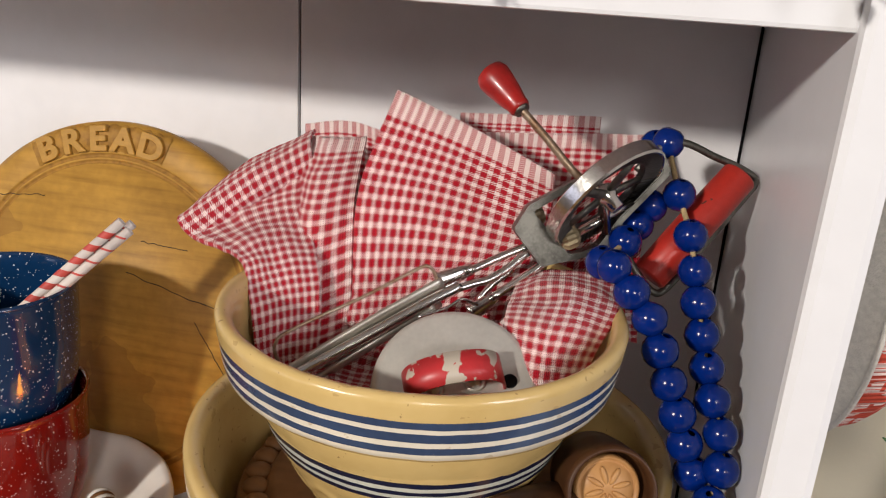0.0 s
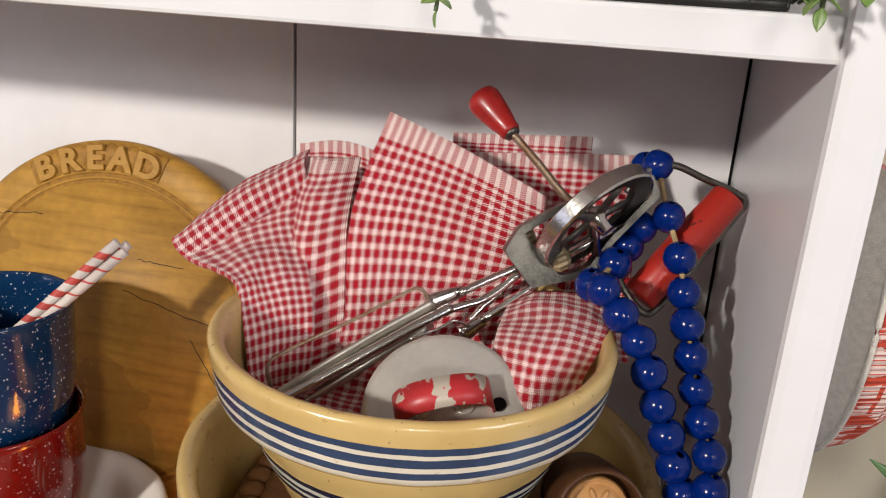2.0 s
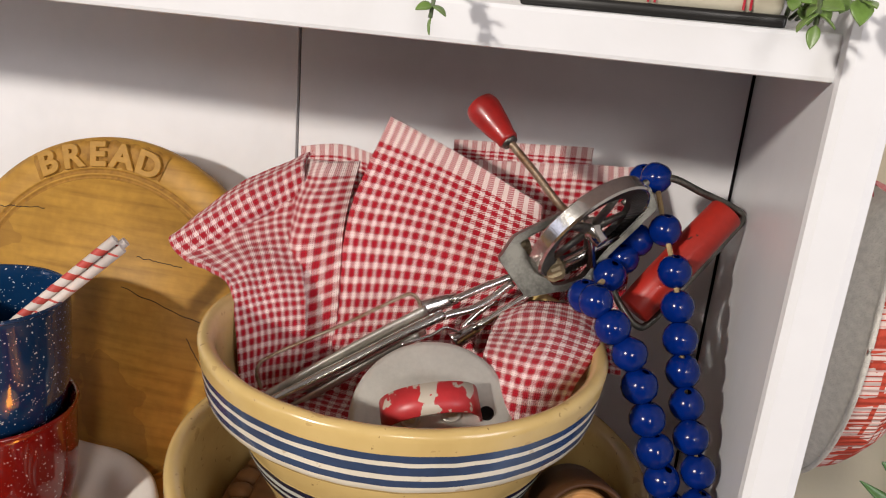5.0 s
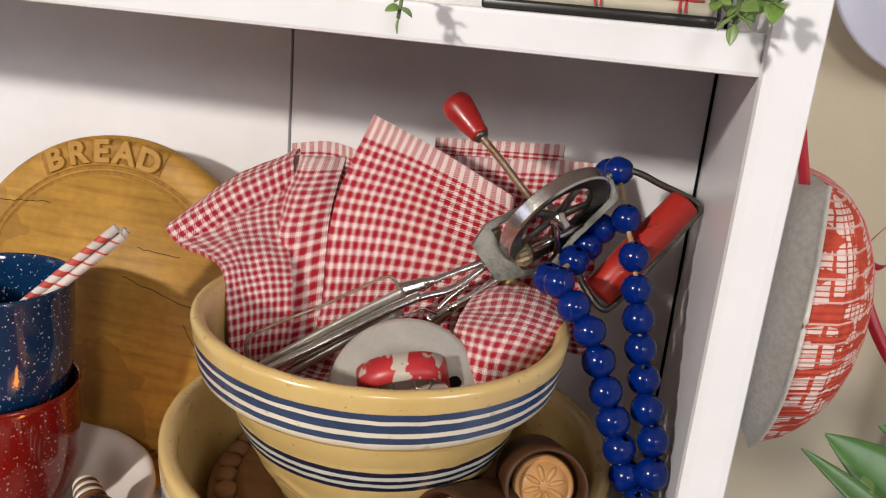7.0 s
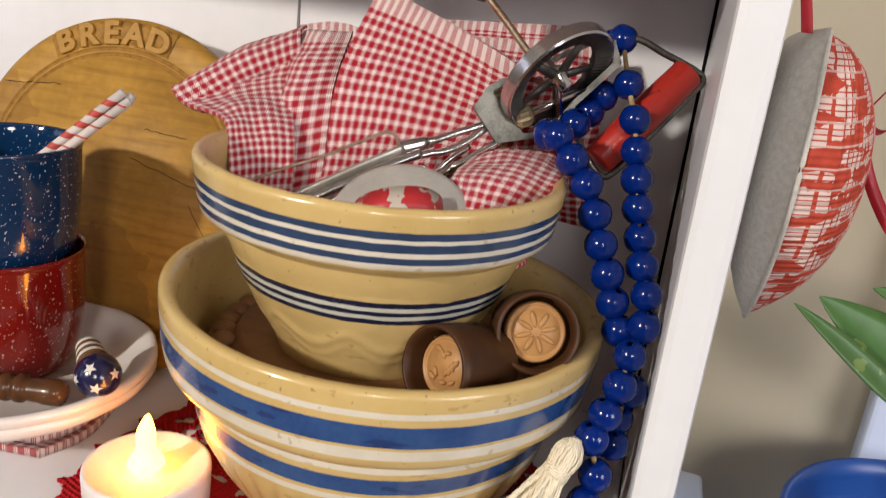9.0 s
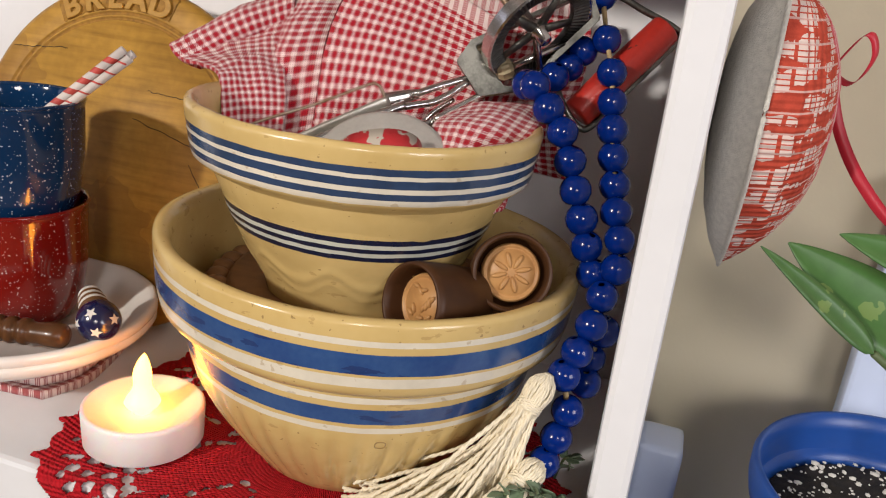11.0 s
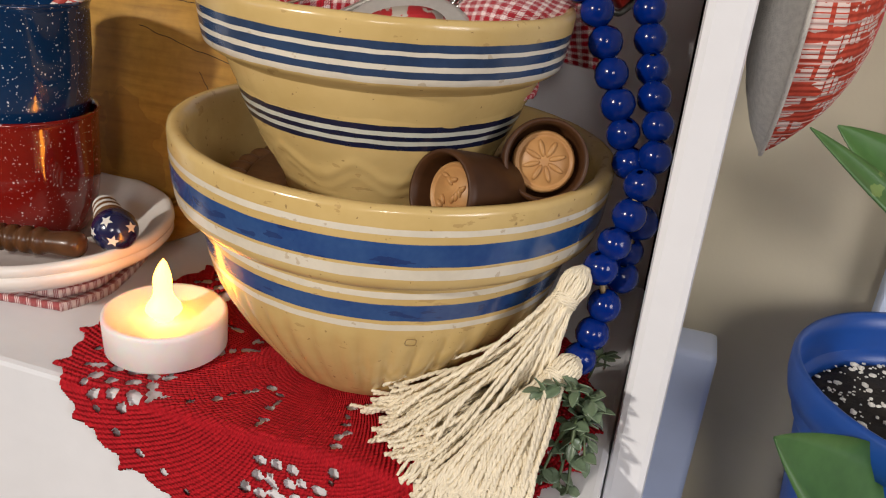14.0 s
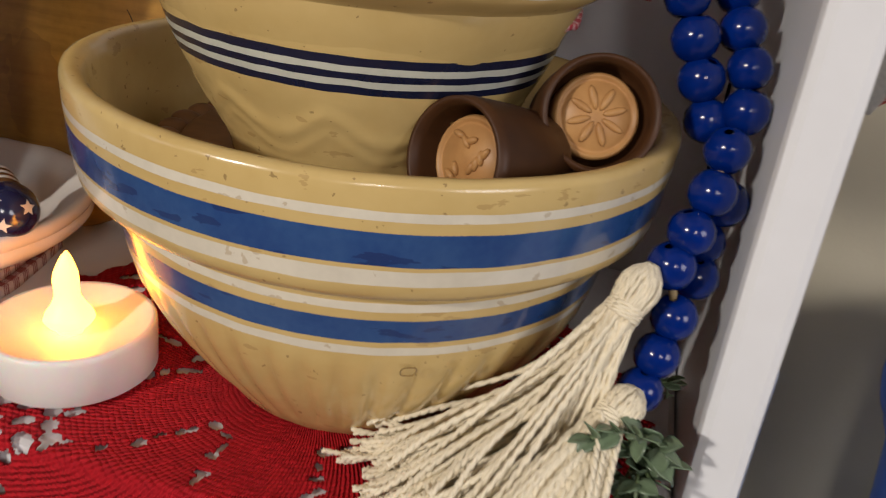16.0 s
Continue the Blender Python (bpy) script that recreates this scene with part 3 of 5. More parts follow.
# ---- tea towel in the small bowl ----
towel = thing("tea_towel", "red and white checked tea towel bunched in the bowl", "towel")
FOLDS = [
    ([[(0.012, 0.427, 0.2295), (0.05, 0.421, 0.217), (0.093, 0.41, 0.201)], [(0.002, 0.403, 0.185), (0.042, 0.41, 0.182), (0.092, 0.412, 0.172)],
      [(0.01, 0.368, 0.137), (0.042, 0.382, 0.14), (0.088, 0.392, 0.145)], [(0.01, 0.35, 0.11), (0.042, 0.362, 0.112), (0.085, 0.37, 0.116)]], (0, 0), 0.0012),
    ([[(-0.073, 0.378, 0.171), (-0.058, 0.412, 0.187), (-0.034, 0.44, 0.199)], [(-0.066, 0.366, 0.163), (-0.045, 0.392, 0.173), (-0.026, 0.402, 0.178)],
      [(-0.0335, 0.349, 0.1635), (-0.024, 0.362, 0.165), (-0.01, 0.376, 0.164)], [(-0.0215, 0.337, 0.146), (-0.012, 0.349, 0.147), (0.0, 0.36, 0.147)], [(-0.012, 0.325, 0.118), (-0.005, 0.335, 0.118), (0.004, 0.345, 0.118)]], (0.002, 0.03), 0.0022),
    ([[(-0.0745, 0.38, 0.1705), (-0.06, 0.41, 0.1885), (-0.036, 0.442, 0.2025)], [(-0.0735, 0.369, 0.168), (-0.054, 0.396, 0.186), (-0.033, 0.428, 0.2)], [(-0.064, 0.366, 0.162), (-0.047, 0.392, 0.178), (-0.028, 0.419, 0.19)], [(-0.06, 0.376, 0.158), (-0.045, 0.4, 0.17), (-0.027, 0.42, 0.18)]], (0.0015, 0.03), 0.001),
    ([[(-0.07, 0.388, 0.166), (-0.055, 0.418, 0.178), (-0.036, 0.446, 0.188)], [(-0.064, 0.374, 0.16), (-0.044, 0.394, 0.166), (-0.024, 0.412, 0.168)],
      [(-0.032, 0.36, 0.1605), (-0.022, 0.372, 0.162), (-0.008, 0.386, 0.162)], [(-0.014, 0.345, 0.125), (-0.008, 0.352, 0.125), (0.002, 0.362, 0.125)]], (0.01, 0.05), 0.0015),
    ([[(-0.035, 0.437, 0.2), (-0.021, 0.43, 0.2025), (-0.006, 0.437, 0.203)], [(-0.027, 0.397, 0.173), (-0.014, 0.386, 0.174), (0.001, 0.4, 0.177)],
      [(-0.013, 0.358, 0.13), (-0.003, 0.354, 0.13), (0.012, 0.366, 0.134)], [(-0.008, 0.342, 0.11), (0.0, 0.342, 0.11), (0.012, 0.35, 0.112)]], (0.004, 0), 0.0014),
    ([[(-0.05, 0.462, 0.2015), (-0.025, 0.46, 0.206), (-0.004, 0.458, 0.203)], [(-0.045, 0.452, 0.18), (-0.02, 0.448, 0.18), (0.0, 0.45, 0.178)], [(-0.03, 0.41, 0.14), (-0.01, 0.41, 0.14), (0.01, 0.41, 0.14)]], (0, 0), 0.0012),
    ([[(0.034, 0.474, 0.214), (0.07, 0.472, 0.217), (0.108, 0.473, 0.2195)], [(0.036, 0.46, 0.19), (0.07, 0.46, 0.19), (0.108, 0.46, 0.19)], [(0.04, 0.41, 0.14), (0.07, 0.41, 0.14), (0.1, 0.405, 0.14)]], (0, 0), 0.001),
    ([[(0.05, 0.462, 0.207), (0.09, 0.464, 0.21), (0.13, 0.466, 0.2135)], [(0.055, 0.447, 0.185), (0.09, 0.446, 0.185), (0.135, 0.448, 0.186)], [(0.06, 0.405, 0.14), (0.09, 0.405, 0.145), (0.136, 0.412, 0.155)], [(0.064, 0.39, 0.12), (0.1, 0.395, 0.13), (0.139, 0.408, 0.126)]], (0.002, 0), 0.0014),
    ([[(0.084, 0.385, 0.158), (0.104, 0.388, 0.164), (0.129, 0.384, 0.162)], [(0.084, 0.356, 0.158), (0.106, 0.352, 0.164), (0.127, 0.362, 0.157)],
      [(0.086, 0.334, 0.152), (0.104, 0.326, 0.155), (0.121, 0.346, 0.146)], [(0.09, 0.317, 0.128), (0.104, 0.315, 0.128), (0.116, 0.33, 0.126)]], (0.003, 0.02), 0.0016),
    ([[(-0.02, 0.39, 0.13), (0.04, 0.412, 0.132), (0.11, 0.39, 0.13)], [(-0.022, 0.345, 0.121), (0.05, 0.345, 0.126), (0.12, 0.345, 0.122)], [(0.008, 0.312, 0.119), (0.05, 0.292, 0.119), (0.092, 0.31, 0.119)]], (0, 0.02), 0.003),
]
for i, (net, uv0, wr) in enumerate(FOLDS):
    part("fold", net_sheet(net, 40, 52, wr, i, 0.0018, uv0), towel_cloth, towel)


# ---- egg beater ----
beater = thing("egg_beater", "old steel rotary egg beater with red wooden handles", "egg beater")
A = Vector((0.054, 0.025, 0.027)).normalized()
Bv = Vector((0.013, -0.025, -0.017)).normalized()
Bv = (Bv - A * Bv.dot(A)).normalized()
Cv = A.cross(Bv)
if Cv.y > 0:
    Cv = -Cv
F0 = Vector((0.0865, 0.389, 0.1765))


def fp(a, b, c=0.0):
    return F0 + A * a + Bv * b + Cv * c


FU, FV, FN = Vector((0.7753, 0.3435, 0.53)), Vector((-0.5753, 0.0378, 0.8171)), Vector((0.2607, -0.9384, 0.2269))
FO = Vector((0.0858, 0.383, 0.1788))
OUTER = [(-0.0036, 0.0055), (0.0074, 0.0112), (0.0261, 0.0105), (0.0624, 0.0080), (0.0694, 0.0023), (0.0678, -0.0080), (0.0398, -0.0158), (0.0261, -0.0227), (0.0157, -0.0206), (-0.0013, -0.0149)]
INNER = [(0.0075, 0.0073), (0.0091, 0.0077), (0.0253, 0.0079), (0.0605, 0.0066), (0.0660, 0.0023), (0.0647, -0.0054), (0.0382, -0.0135), (0.0254, -0.0194), (0.0160, -0.0179), (0.0119, -0.0161)]
bm = bmesh.new()
loops = []
for line, depth in ((OUTER, 0.0), (INNER, 0.0), (INNER, -0.011), (OUTER, -0.011)):
    loops.append([bm.verts.new(FO + FU * a + FV * b + FN * depth) for a, b in line])
for k in range(4):
    p, q = loops[k], loops[(k + 1) % 4]
    for i in range(10):
        bm.faces.new((p[i], p[(i + 1) % 10], q[(i + 1) % 10], q[i]))
bmesh.ops.recalc_face_normals(bm, faces=bm.faces[:])
bmesh.ops.bevel(bm, geom=bm.edges[:], offset=0.0006, segments=2, affect="EDGES")
part("gear_frame", bm, dark_steel, beater, "grey cast frame", smooth=False)
# toothed drive wheel with five spokes
GC, GN = Vector((0.1165, 0.3865, 0.2)), Vector((-0.709, 0.44, 0.54))
gm = along(GC, GC + GN)
bm = bmesh.new()
N = 216
rings = []
for r0, z0, tooth in ((0.0195, -0.0012, 0), (0.0195, 0.0018, 0), (0.0262, 0.0034, 0), (0.0282, 0.0036, 0), (0.0288, 0.003, 0), (0.0288, -0.0028, 0), (0.028, -0.0036, 0), (0.0272, -0.0034, 1), (0.0205, -0.0016, 1)):
    rings.append([bm.verts.new(gm @ Vector((r0 * math.cos(2 * math.pi * k / N), r0 * math.sin(2 * math.pi * k / N), z0 + (0.0007 if tooth and k % 3 == 1 else 0)))) for k in range(N)])
for i in range(len(rings)):
    a, b = rings[i], rings[(i + 1) % len(rings)]
    for k in range(N):
        bm.faces.new((a[k], a[(k + 1) % N], b[(k + 1) % N], b[k])).material_index = 1 if i >= 7 or i == 0 else 0
bmesh.ops.recalc_face_normals(bm, faces=bm.faces[:])
wheel = part("drive_wheel", bm, [steel, tooth_dark], beater, "bright toothed wheel", smooth=False)
for k in range(5):
    a = 2 * math.pi * k / 5 + 0.3
    p = [gm @ Vector((r * math.cos(a), r * math.sin(a), 0)) for r in (0.003, 0.012, 0.0208)]
    part("spoke", tube(p, 0.0028, 8, flat=0.6, taper=lambda t: 1 - 0.3 * t, up=GN), dark_steel, wheel)
part("hub", lathe([(0, -0.008), (0.003, -0.008), (0.0034, -0.003), (0.0046, -0.002), (0.0046, 0.003), (0.0026, 0.0035), (0.0026, 0.012), (0, 0.012)], 20, m=gm), steel, wheel)
part("axle", tube([fp(0.03, -0.013), GC, fp(0.03, 0.014)], 0.0022), steel, beater)
for c in (fp(0.006, -0.008, 0.003), fp(0.014, 0.0105, 0.003)):
    bm = bmesh.new()
    pm = along(c - A * 0.004, c + A * 0.004)
    bm2 = lathe([(0, 0), (0.0032, 0), (0.0046, 0.002), (0.0046, 0.006), (0.0032, 0.008), (0, 0.008)], 24, m=pm, wob=lambda r, z, a: (r * (1 + 0.14 * (math.cos(9 * a) > 0)), z))
    bm.free()
    part("pinion", bm2, pinion_tan, beater, "small tan pinion", smooth=False)
part("pinion_rod", tube([fp(0.014, 0.0105, 0.003), fp(0.048, 0.006, 0.002)], 0.002), steel, beater)
part("crank_rod", tube(smooth_path([GC + GN * 0.004, Vector((0.1035, 0.3875, 0.207)), Vector((0.0895, 0.3885, 0.2205)), Vector((0.0765, 0.3897, 0.2325))], 6), 0.0017), rust_steel, beater, "rusty crank rod")
km = along((0.0772, 0.3893, 0.2318), (0.0612, 0.3985, 0.2445))
part("crank_knob", lathe([(0, 0), (0.004, 0), (0.0046, 0.001), (0.0046, 0.003), (0.0058, 0.008), (0.0072, 0.0165), (0.0075, 0.0195), (0.0068, 0.0222), (0.0045, 0.0236), (0, 0.024)], 40, m=km), knob_red, beater, "red lacquered knob")
part("knob_collar", lathe([(0, -0.0012), (0.0034, -0.0012), (0.0036, 0.001), (0, 0.001)], 20, m=km), dark_steel, beater)
# handle: red grip inside a wire bail
hm = along((0.1395, 0.4, 0.162), (0.1735, 0.425, 0.207))
part("grip", lathe([(0, 0), (0.0074, 0), (0.008, 0.001), (0.0084, 0.02), (0.0084, 0.04), (0.008, 0.0605), (0.0074, 0.0615), (0, 0.0615)], 40, m=hm), red_paint, beater, "worn red wooden grip")
part("bail", tube(smooth_path([(0.128, 0.41, 0.207), (0.136, 0.416, 0.2165), (0.147, 0.42, 0.2195), (0.161, 0.425, 0.214), (0.176, 0.43, 0.208), (0.1808, 0.429, 0.2035), (0.176, 0.424, 0.196), (0.16, 0.41, 0.174), (0.148, 0.401, 0.1575), (0.142, 0.398, 0.156), (0.134, 0.398, 0.164), (0.128, 0.402, 0.172), (0.124, 0.405, 0.18)], 6), 0.0017), dark_steel, beater, "bent dark wire bail")
# shafts, ferrules and whisk blades
for path, r in (([(0.0869, 0.3872, 0.1735), (0.0753, 0.3794, 0.1689), (0.0631, 0.3711, 0.1631)], 0.0018), ([(0.0867, 0.3826, 0.1718), (0.0797, 0.3776, 0.1652), (0.0725, 0.3726, 0.1606), (0.0658, 0.3681, 0.1589), (0.0584, 0.363, 0.1568)], 0.0018), ([(0.0803, 0.3833, 0.1622), (0.0729, 0.3782, 0.1557), (0.0678, 0.3746, 0.1491)], 0.0014), ([(0.0945, 0.3861, 0.1668), (0.0848, 0.3795, 0.1597), (0.0747, 0.3725, 0.1523)], 0.0018)):
    part("shaft", tube(smooth_path(path, 5), r, 14), steel, beater)
for a, b in (((0.0644, 0.3742, 0.1635), (0.0509, 0.3649, 0.1586)), ((0.0761, 0.3757, 0.1521), (0.066, 0.3687, 0.1447))):
    part("ferrule", tube([Vector(a), Vector(a).lerp(Vector(b), 0.35), Vector(a).lerp(Vector(b), 0.9), Vector(b)], 0.0034, 16, taper=lambda t: 0.5 + 0.5 * t, flat=1.5), steel, beater)
part("whisk_tube", tube(smooth_path([(0.0615, 0.3652, 0.1585), (0.0502, 0.3571, 0.1528), (0.0383, 0.3483, 0.1459), (0.019, 0.3337, 0.1349), (0.0052, 0.3227, 0.1272), (-0.0011, 0.3176, 0.1235)], 6), 0.0024, 14), steel, beater, "bright round rod")
for path, w, f in (([(0.0537, 0.3645, 0.1589), (0.0369, 0.3523, 0.149), (0.0213, 0.3406, 0.1394), (0.0034, 0.3267, 0.128), (-0.0029, 0.3216, 0.1242)], 0.0042, 0.45), ([(0.0523, 0.3596, 0.1491), (0.0382, 0.3493, 0.1403), (0.0226, 0.3376, 0.1304), (0.0107, 0.3284, 0.1223), (0.0039, 0.323, 0.1181)], 0.0026, 0.6), ([(0.0525, 0.369, 0.148), (0.0359, 0.3573, 0.1381), (0.0178, 0.3442, 0.1264), (0.0052, 0.3347, 0.1176)], 0.0036, 0.3), ([(0.0458, 0.3592, 0.1336), (0.0358, 0.3519, 0.1217), (0.0257, 0.3446, 0.1126), (0.0178, 0.3387, 0.1065)], 0.0016, 0.5)):
    part("whisk_blade", tube(smooth_path(path, 8), w, 12, flat=f, up=(0.3, 0.75, 0.6)), whisk_steel, beater)
part("wire", tube(smooth_path([(0.0522, 0.3623, 0.1605), (0.05, 0.361, 0.1654), (0.048, 0.3597, 0.1671), (0.0445, 0.3572, 0.1665), (0.025, 0.3426, 0.156), (0.0101, 0.3309, 0.1493), (-0.0003, 0.3224, 0.144), (-0.0027, 0.3203, 0.141), (-0.0031, 0.32, 0.1371), (-0.0017, 0.3212, 0.131)], 6), 0.00075, 8), rust_steel, beater, "thin bent wire")
part("wire", tube(smooth_path([(0.0689, 0.3686, 0.1495), (0.0637, 0.3652, 0.1526), (0.0615, 0.3637, 0.1523), (0.057, 0.3605, 0.1495), (0.0467, 0.3532, 0.1463)], 6), 0.0007, 8), steel, beater, "thin bent wire")


# ---- biscuit cutter ----
cutter = thing("biscuit_cutter", "round aluminium biscuit cutter with a chipped red strap handle", "biscuit cutter")
CN = Vector((0.1, -0.66, 0.75)).normalized()
cx = Vector((1, 0.1, 0.5))
cx = (cx - CN * cx.dot(CN)).normalized()
cy = CN.cross(cx)
cutter.matrix_world = Matrix.Translation((0.0722, 0.3105, 0.1412)) @ Matrix((cx, cy, CN)).transposed().to_4x4()
part("cutter_disc", lathe([(0, 0), (0.0276, 0.0), (0.03, -0.0012), (0.031, -0.0035), (0.0312, -0.02), (0.0305, -0.02), (0.0302, -0.004), (0.0274, -0.0016), (0, -0.0012)], 72), aluminium, cutter)
bm = bmesh.new()
rows = []
for k in range(25):
    a = math.pi * k / 24
    rows.append([bm.verts.new(((0.0185 + o) * math.cos(a), y + 0.0005, max(0.0003, (0.0165 + o) * math.sin(a) ** 0.75))) for o, y in ((0, -0.0058), (0, 0.0058), (-0.001, 0.0058), (-0.001, -0.0058))])
for a, b in zip(rows, rows[1:]):
    for k in range(4):
        bm.faces.new((a[k], a[(k + 1) % 4], b[(k + 1) % 4], b[k]))
bmesh.ops.recalc_face_normals(bm, faces=bm.faces[:])
part("strap_handle", bm, chipped_red, cutter, "chipped red strap")
for x in (-0.0125, 0.0125):
    part("rivet", lathe([(0.0042, 0.0003), (0.0042, 0.0008), (0.0034, 0.0009), (0.0032, 0.0004), (0.0022, 0.0004), (0.0018, 0.0018), (0, 0.0022)], 24, m=Matrix.Translation((x * 0.62, 0, 0))), aluminium, cutter)
part("hole", lathe([(0, 0.0002), (0.0022, 0.0002), (0.0024, 0.0006), (0.0028, 0.0002)], 24, m=Matrix.Translation((0.0205, -0.0025, 0))), black_gap, cutter, "dark punched hole")


# ---- blue bead garland ----
garland = thing("bead_garland", "blue wooden bead garland with jute twine and cream tassels", "bead garland")
R_BEAD = 0.0071
RIGHT = [(0.1402, 0.4215, 0.2185), (0.1474, 0.4065, 0.199), (0.1538, 0.394, 0.1848), (0.1571, 0.3865, 0.172), (0.16, 0.38, 0.1604), (0.163, 0.3745, 0.1486), (0.1664, 0.3685, 0.137), (0.1698, 0.361, 0.1264), (0.174, 0.353, 0.1163), (0.1755, 0.3456, 0.1046), (0.1721, 0.336, 0.0943), (0.1704, 0.329, 0.0826), (0.1668, 0.323, 0.0712), (0.1633, 0.32, 0.0604), (0.1676, 0.3185, 0.0444), (0.1651, 0.315, 0.0319), (0.1622, 0.309, 0.0218)]
LEFT = [(0.1189, 0.368, 0.1764), (0.1238, 0.362, 0.1774), (0.1319, 0.36, 0.1684), (0.1401, 0.3575, 0.1593), (0.1459, 0.3553, 0.1473), (0.1509, 0.352, 0.1353), (0.156, 0.35, 0.1233), (0.1605, 0.3484, 0.1116), (0.165, 0.348, 0.0995)]
BEHIND = [(0.1352, 0.43, 0.2153), (0.1364, 0.41, 0.1917), (0.1316, 0.405, 0.1838), (0.1271, 0.392, 0.1792)]
LOW = [(0.1755, 0.339, 0.0768), (0.172, 0.337, 0.0635), (0.172, 0.332, 0.0533)]
bead_mesh = None
for p in RIGHT + LEFT + BEHIND + LOW:
    if bead_mesh is None:
        first = part("bead", lathe([(0.0014, -0.0064), (0.0028, -0.0065), (0.0048, -0.0053), (0.0064, -0.003), (0.0071, 0.0), (0.0064, 0.003), (0.0048, 0.0053), (0.0028, 0.0065), (0.0014, 0.0064)], 28), bead_blue, garland)
        bead_mesh, b = first.data, first
    else:
        b = new("bead", bead_mesh)
        b.parent = garland
    b.location, b.rotation_euler = p, (random.uniform(-0.35, 0.35), random.uniform(-0.35, 0.35), random.uniform(0, 3))
    b.scale = [random.uniform(1.0, 1.07)] * 3
for line in (RIGHT, LEFT, BEHIND[1:] + [LEFT[0]], LOW):
    part("twine", tube(smooth_path(line, 4), 0.0013, 6), twine, garland)


def yarn(bm, path, radius, rng):
    """A two-ply twisted strand along a path."""
    pts, n_ = [], max(8, int(sum((b - a).length for a, b in zip(path, path[1:])) / 0.0011))
    for k in range(n_ + 1):
        t = k / n_ * (len(path) - 1)
        i = min(int(t), len(path) - 2)
        pts.append(path[i].lerp(path[i + 1], t - i))
    ph = rng.uniform(0, 6)
    for ply in (0, math.pi):
        line = []
        for k, p in enumerate(pts):
            d = (pts[min(k + 1, n_)] - pts[max(k - 1, 0)]).normalized()
            s = d.cross(Vector((0.2, 0.3, 1))).normalized()
            u = s.cross(d)
            a = ph + ply + k * 0.85
            line.append(p + (s * math.cos(a) + u * math.sin(a)) * radius * 0.34)
        tube(line, radius * 0.7, 5, bm)


def tassel_part(head, neck, ends, count, seed, spread):
    rng = random.Random(seed)
    hd, nk = Vector(head), Vector(neck)
    d = (nk - hd).normalized()
    s, u = d.orthogonal().normalized(), d.cross(d.orthogonal().normalized())
    ln = (nk - hd).length
    bm = tube(smooth_path([hd, hd.lerp(nk, 0.35), hd.lerp(nk, 0.7), nk], 4), 0.0052, 14, taper=lambda t: 0.25 + 0.75 * math.sin(math.pi * (0.1 + 0.66 * t)))
    for k in range(26):
        a = 2 * math.pi * k / 26 + rng.uniform(-0.1, 0.1)
        w = s * math.cos(a) + u * math.sin(a)
        path = smooth_path([hd - d * 0.001 + w * 0.001, hd + d * ln * 0.25 + w * 0.0052, hd + d * ln * 0.6 + w * 0.0058, nk + w * 0.0042], 4)
        yarn(bm, path, 0.0009, rng)
    part("tassel_head", bm, cotton, garland, "bound cream cotton head")
    bm = bmesh.new()
    for k in range(4):
        c = hd.lerp(nk, 0.86 + 0.07 * k)
        yarn(bm, [c + (s * math.cos(a) + u * math.sin(a)) * 0.0052 for a in (2 * math.pi * j / 16 for j in range(17))], 0.0009, rng)
    part("tassel_binding", bm, cotton, garland)
    bm = bmesh.new()
    for k in range(count):
        f = rng.random()
        seg = f * (len(ends) - 1)
        i = min(int(seg), len(ends) - 2)
        e = Vector(ends[i]).lerp(Vector(ends[i + 1]), seg - i) + Vector((rng.uniform(-1, 1), rng.uniform(-1, 1), 0)) * spread
        e = nk.lerp(e, rng.uniform(0.82, 1.04))
        s0 = nk - d * 0.002 + Vector((rng.uniform(-1, 1), rng.uniform(-1, 1), rng.uniform(-1, 1))) * 0.0035
        droop = rng.random() ** 0.8
        mid = s0.lerp(e, 0.3) + Vector((rng.uniform(-1, 1) * 0.004, rng.uniform(-1, 1) * 0.004, rng.uniform(-0.001, 0.004)))
        mid.z -= (0.1 + 0.75 * droop) * max(0.0, mid.z - DECK - 0.004)
        late = s0.lerp(e, 0.7) + Vector((rng.uniform(-1, 1) * 0.004, rng.uniform(-1, 1) * 0.004, rng.uniform(-0.001, 0.004)))
        late.z -= (0.1 + 0.75 * droop) * max(0.0, late.z - DECK - 0.004)
        if e.z < DECK - 0.006:
            # these strands run out over the shelf edge and hang down
            late = Vector((s0.x + (e.x - s0.x) * 0.8 + rng.uniform(-0.002, 0.002), 0.2545, DECK + rng.uniform(0.004, 0.011)))
            mid = s0.lerp(late, 0.55) + Vector((rng.uniform(-0.003, 0.003), 0, rng.uniform(0.001, 0.008)))
        path = smooth_path([s0, mid, late, e], 7)
        low = DECK + 0.004 + rng.uniform(0, 0.007)
        for p in path:
            if p.y > 0.258:
                p.z = max(p.z, low)
            elif p.z < low:
                p.y = min(p.y, 0.2535)
        yarn(bm, path, 0.00105 * rng.uniform(0.85, 1.15), rng)
    part("tassel_skirt", bm, cotton, garland, "cream twisted cotton strands")["kind"] = "stuff"


tassel_part((0.1575, 0.3125, 0.0615), (0.152, 0.306, 0.049), [(0.07, 0.297, -0.018), (0.078, 0.286, -0.019), (0.088, 0.274, -0.019), (0.1, 0.263, -0.017), (0.112, 0.256, -0.02)], 155, 3, 0.005)
tassel_part((0.1615, 0.3045, 0.0235), (0.1545, 0.295, 0.017), [(0.1, 0.265, -0.017), (0.108, 0.257, -0.02), (0.116, 0.2525, -0.052), (0.128, 0.2515, -0.068), (0.143, 0.2515, -0.07), (0.153, 0.2535, -0.05)], 200, 4, 0.006)


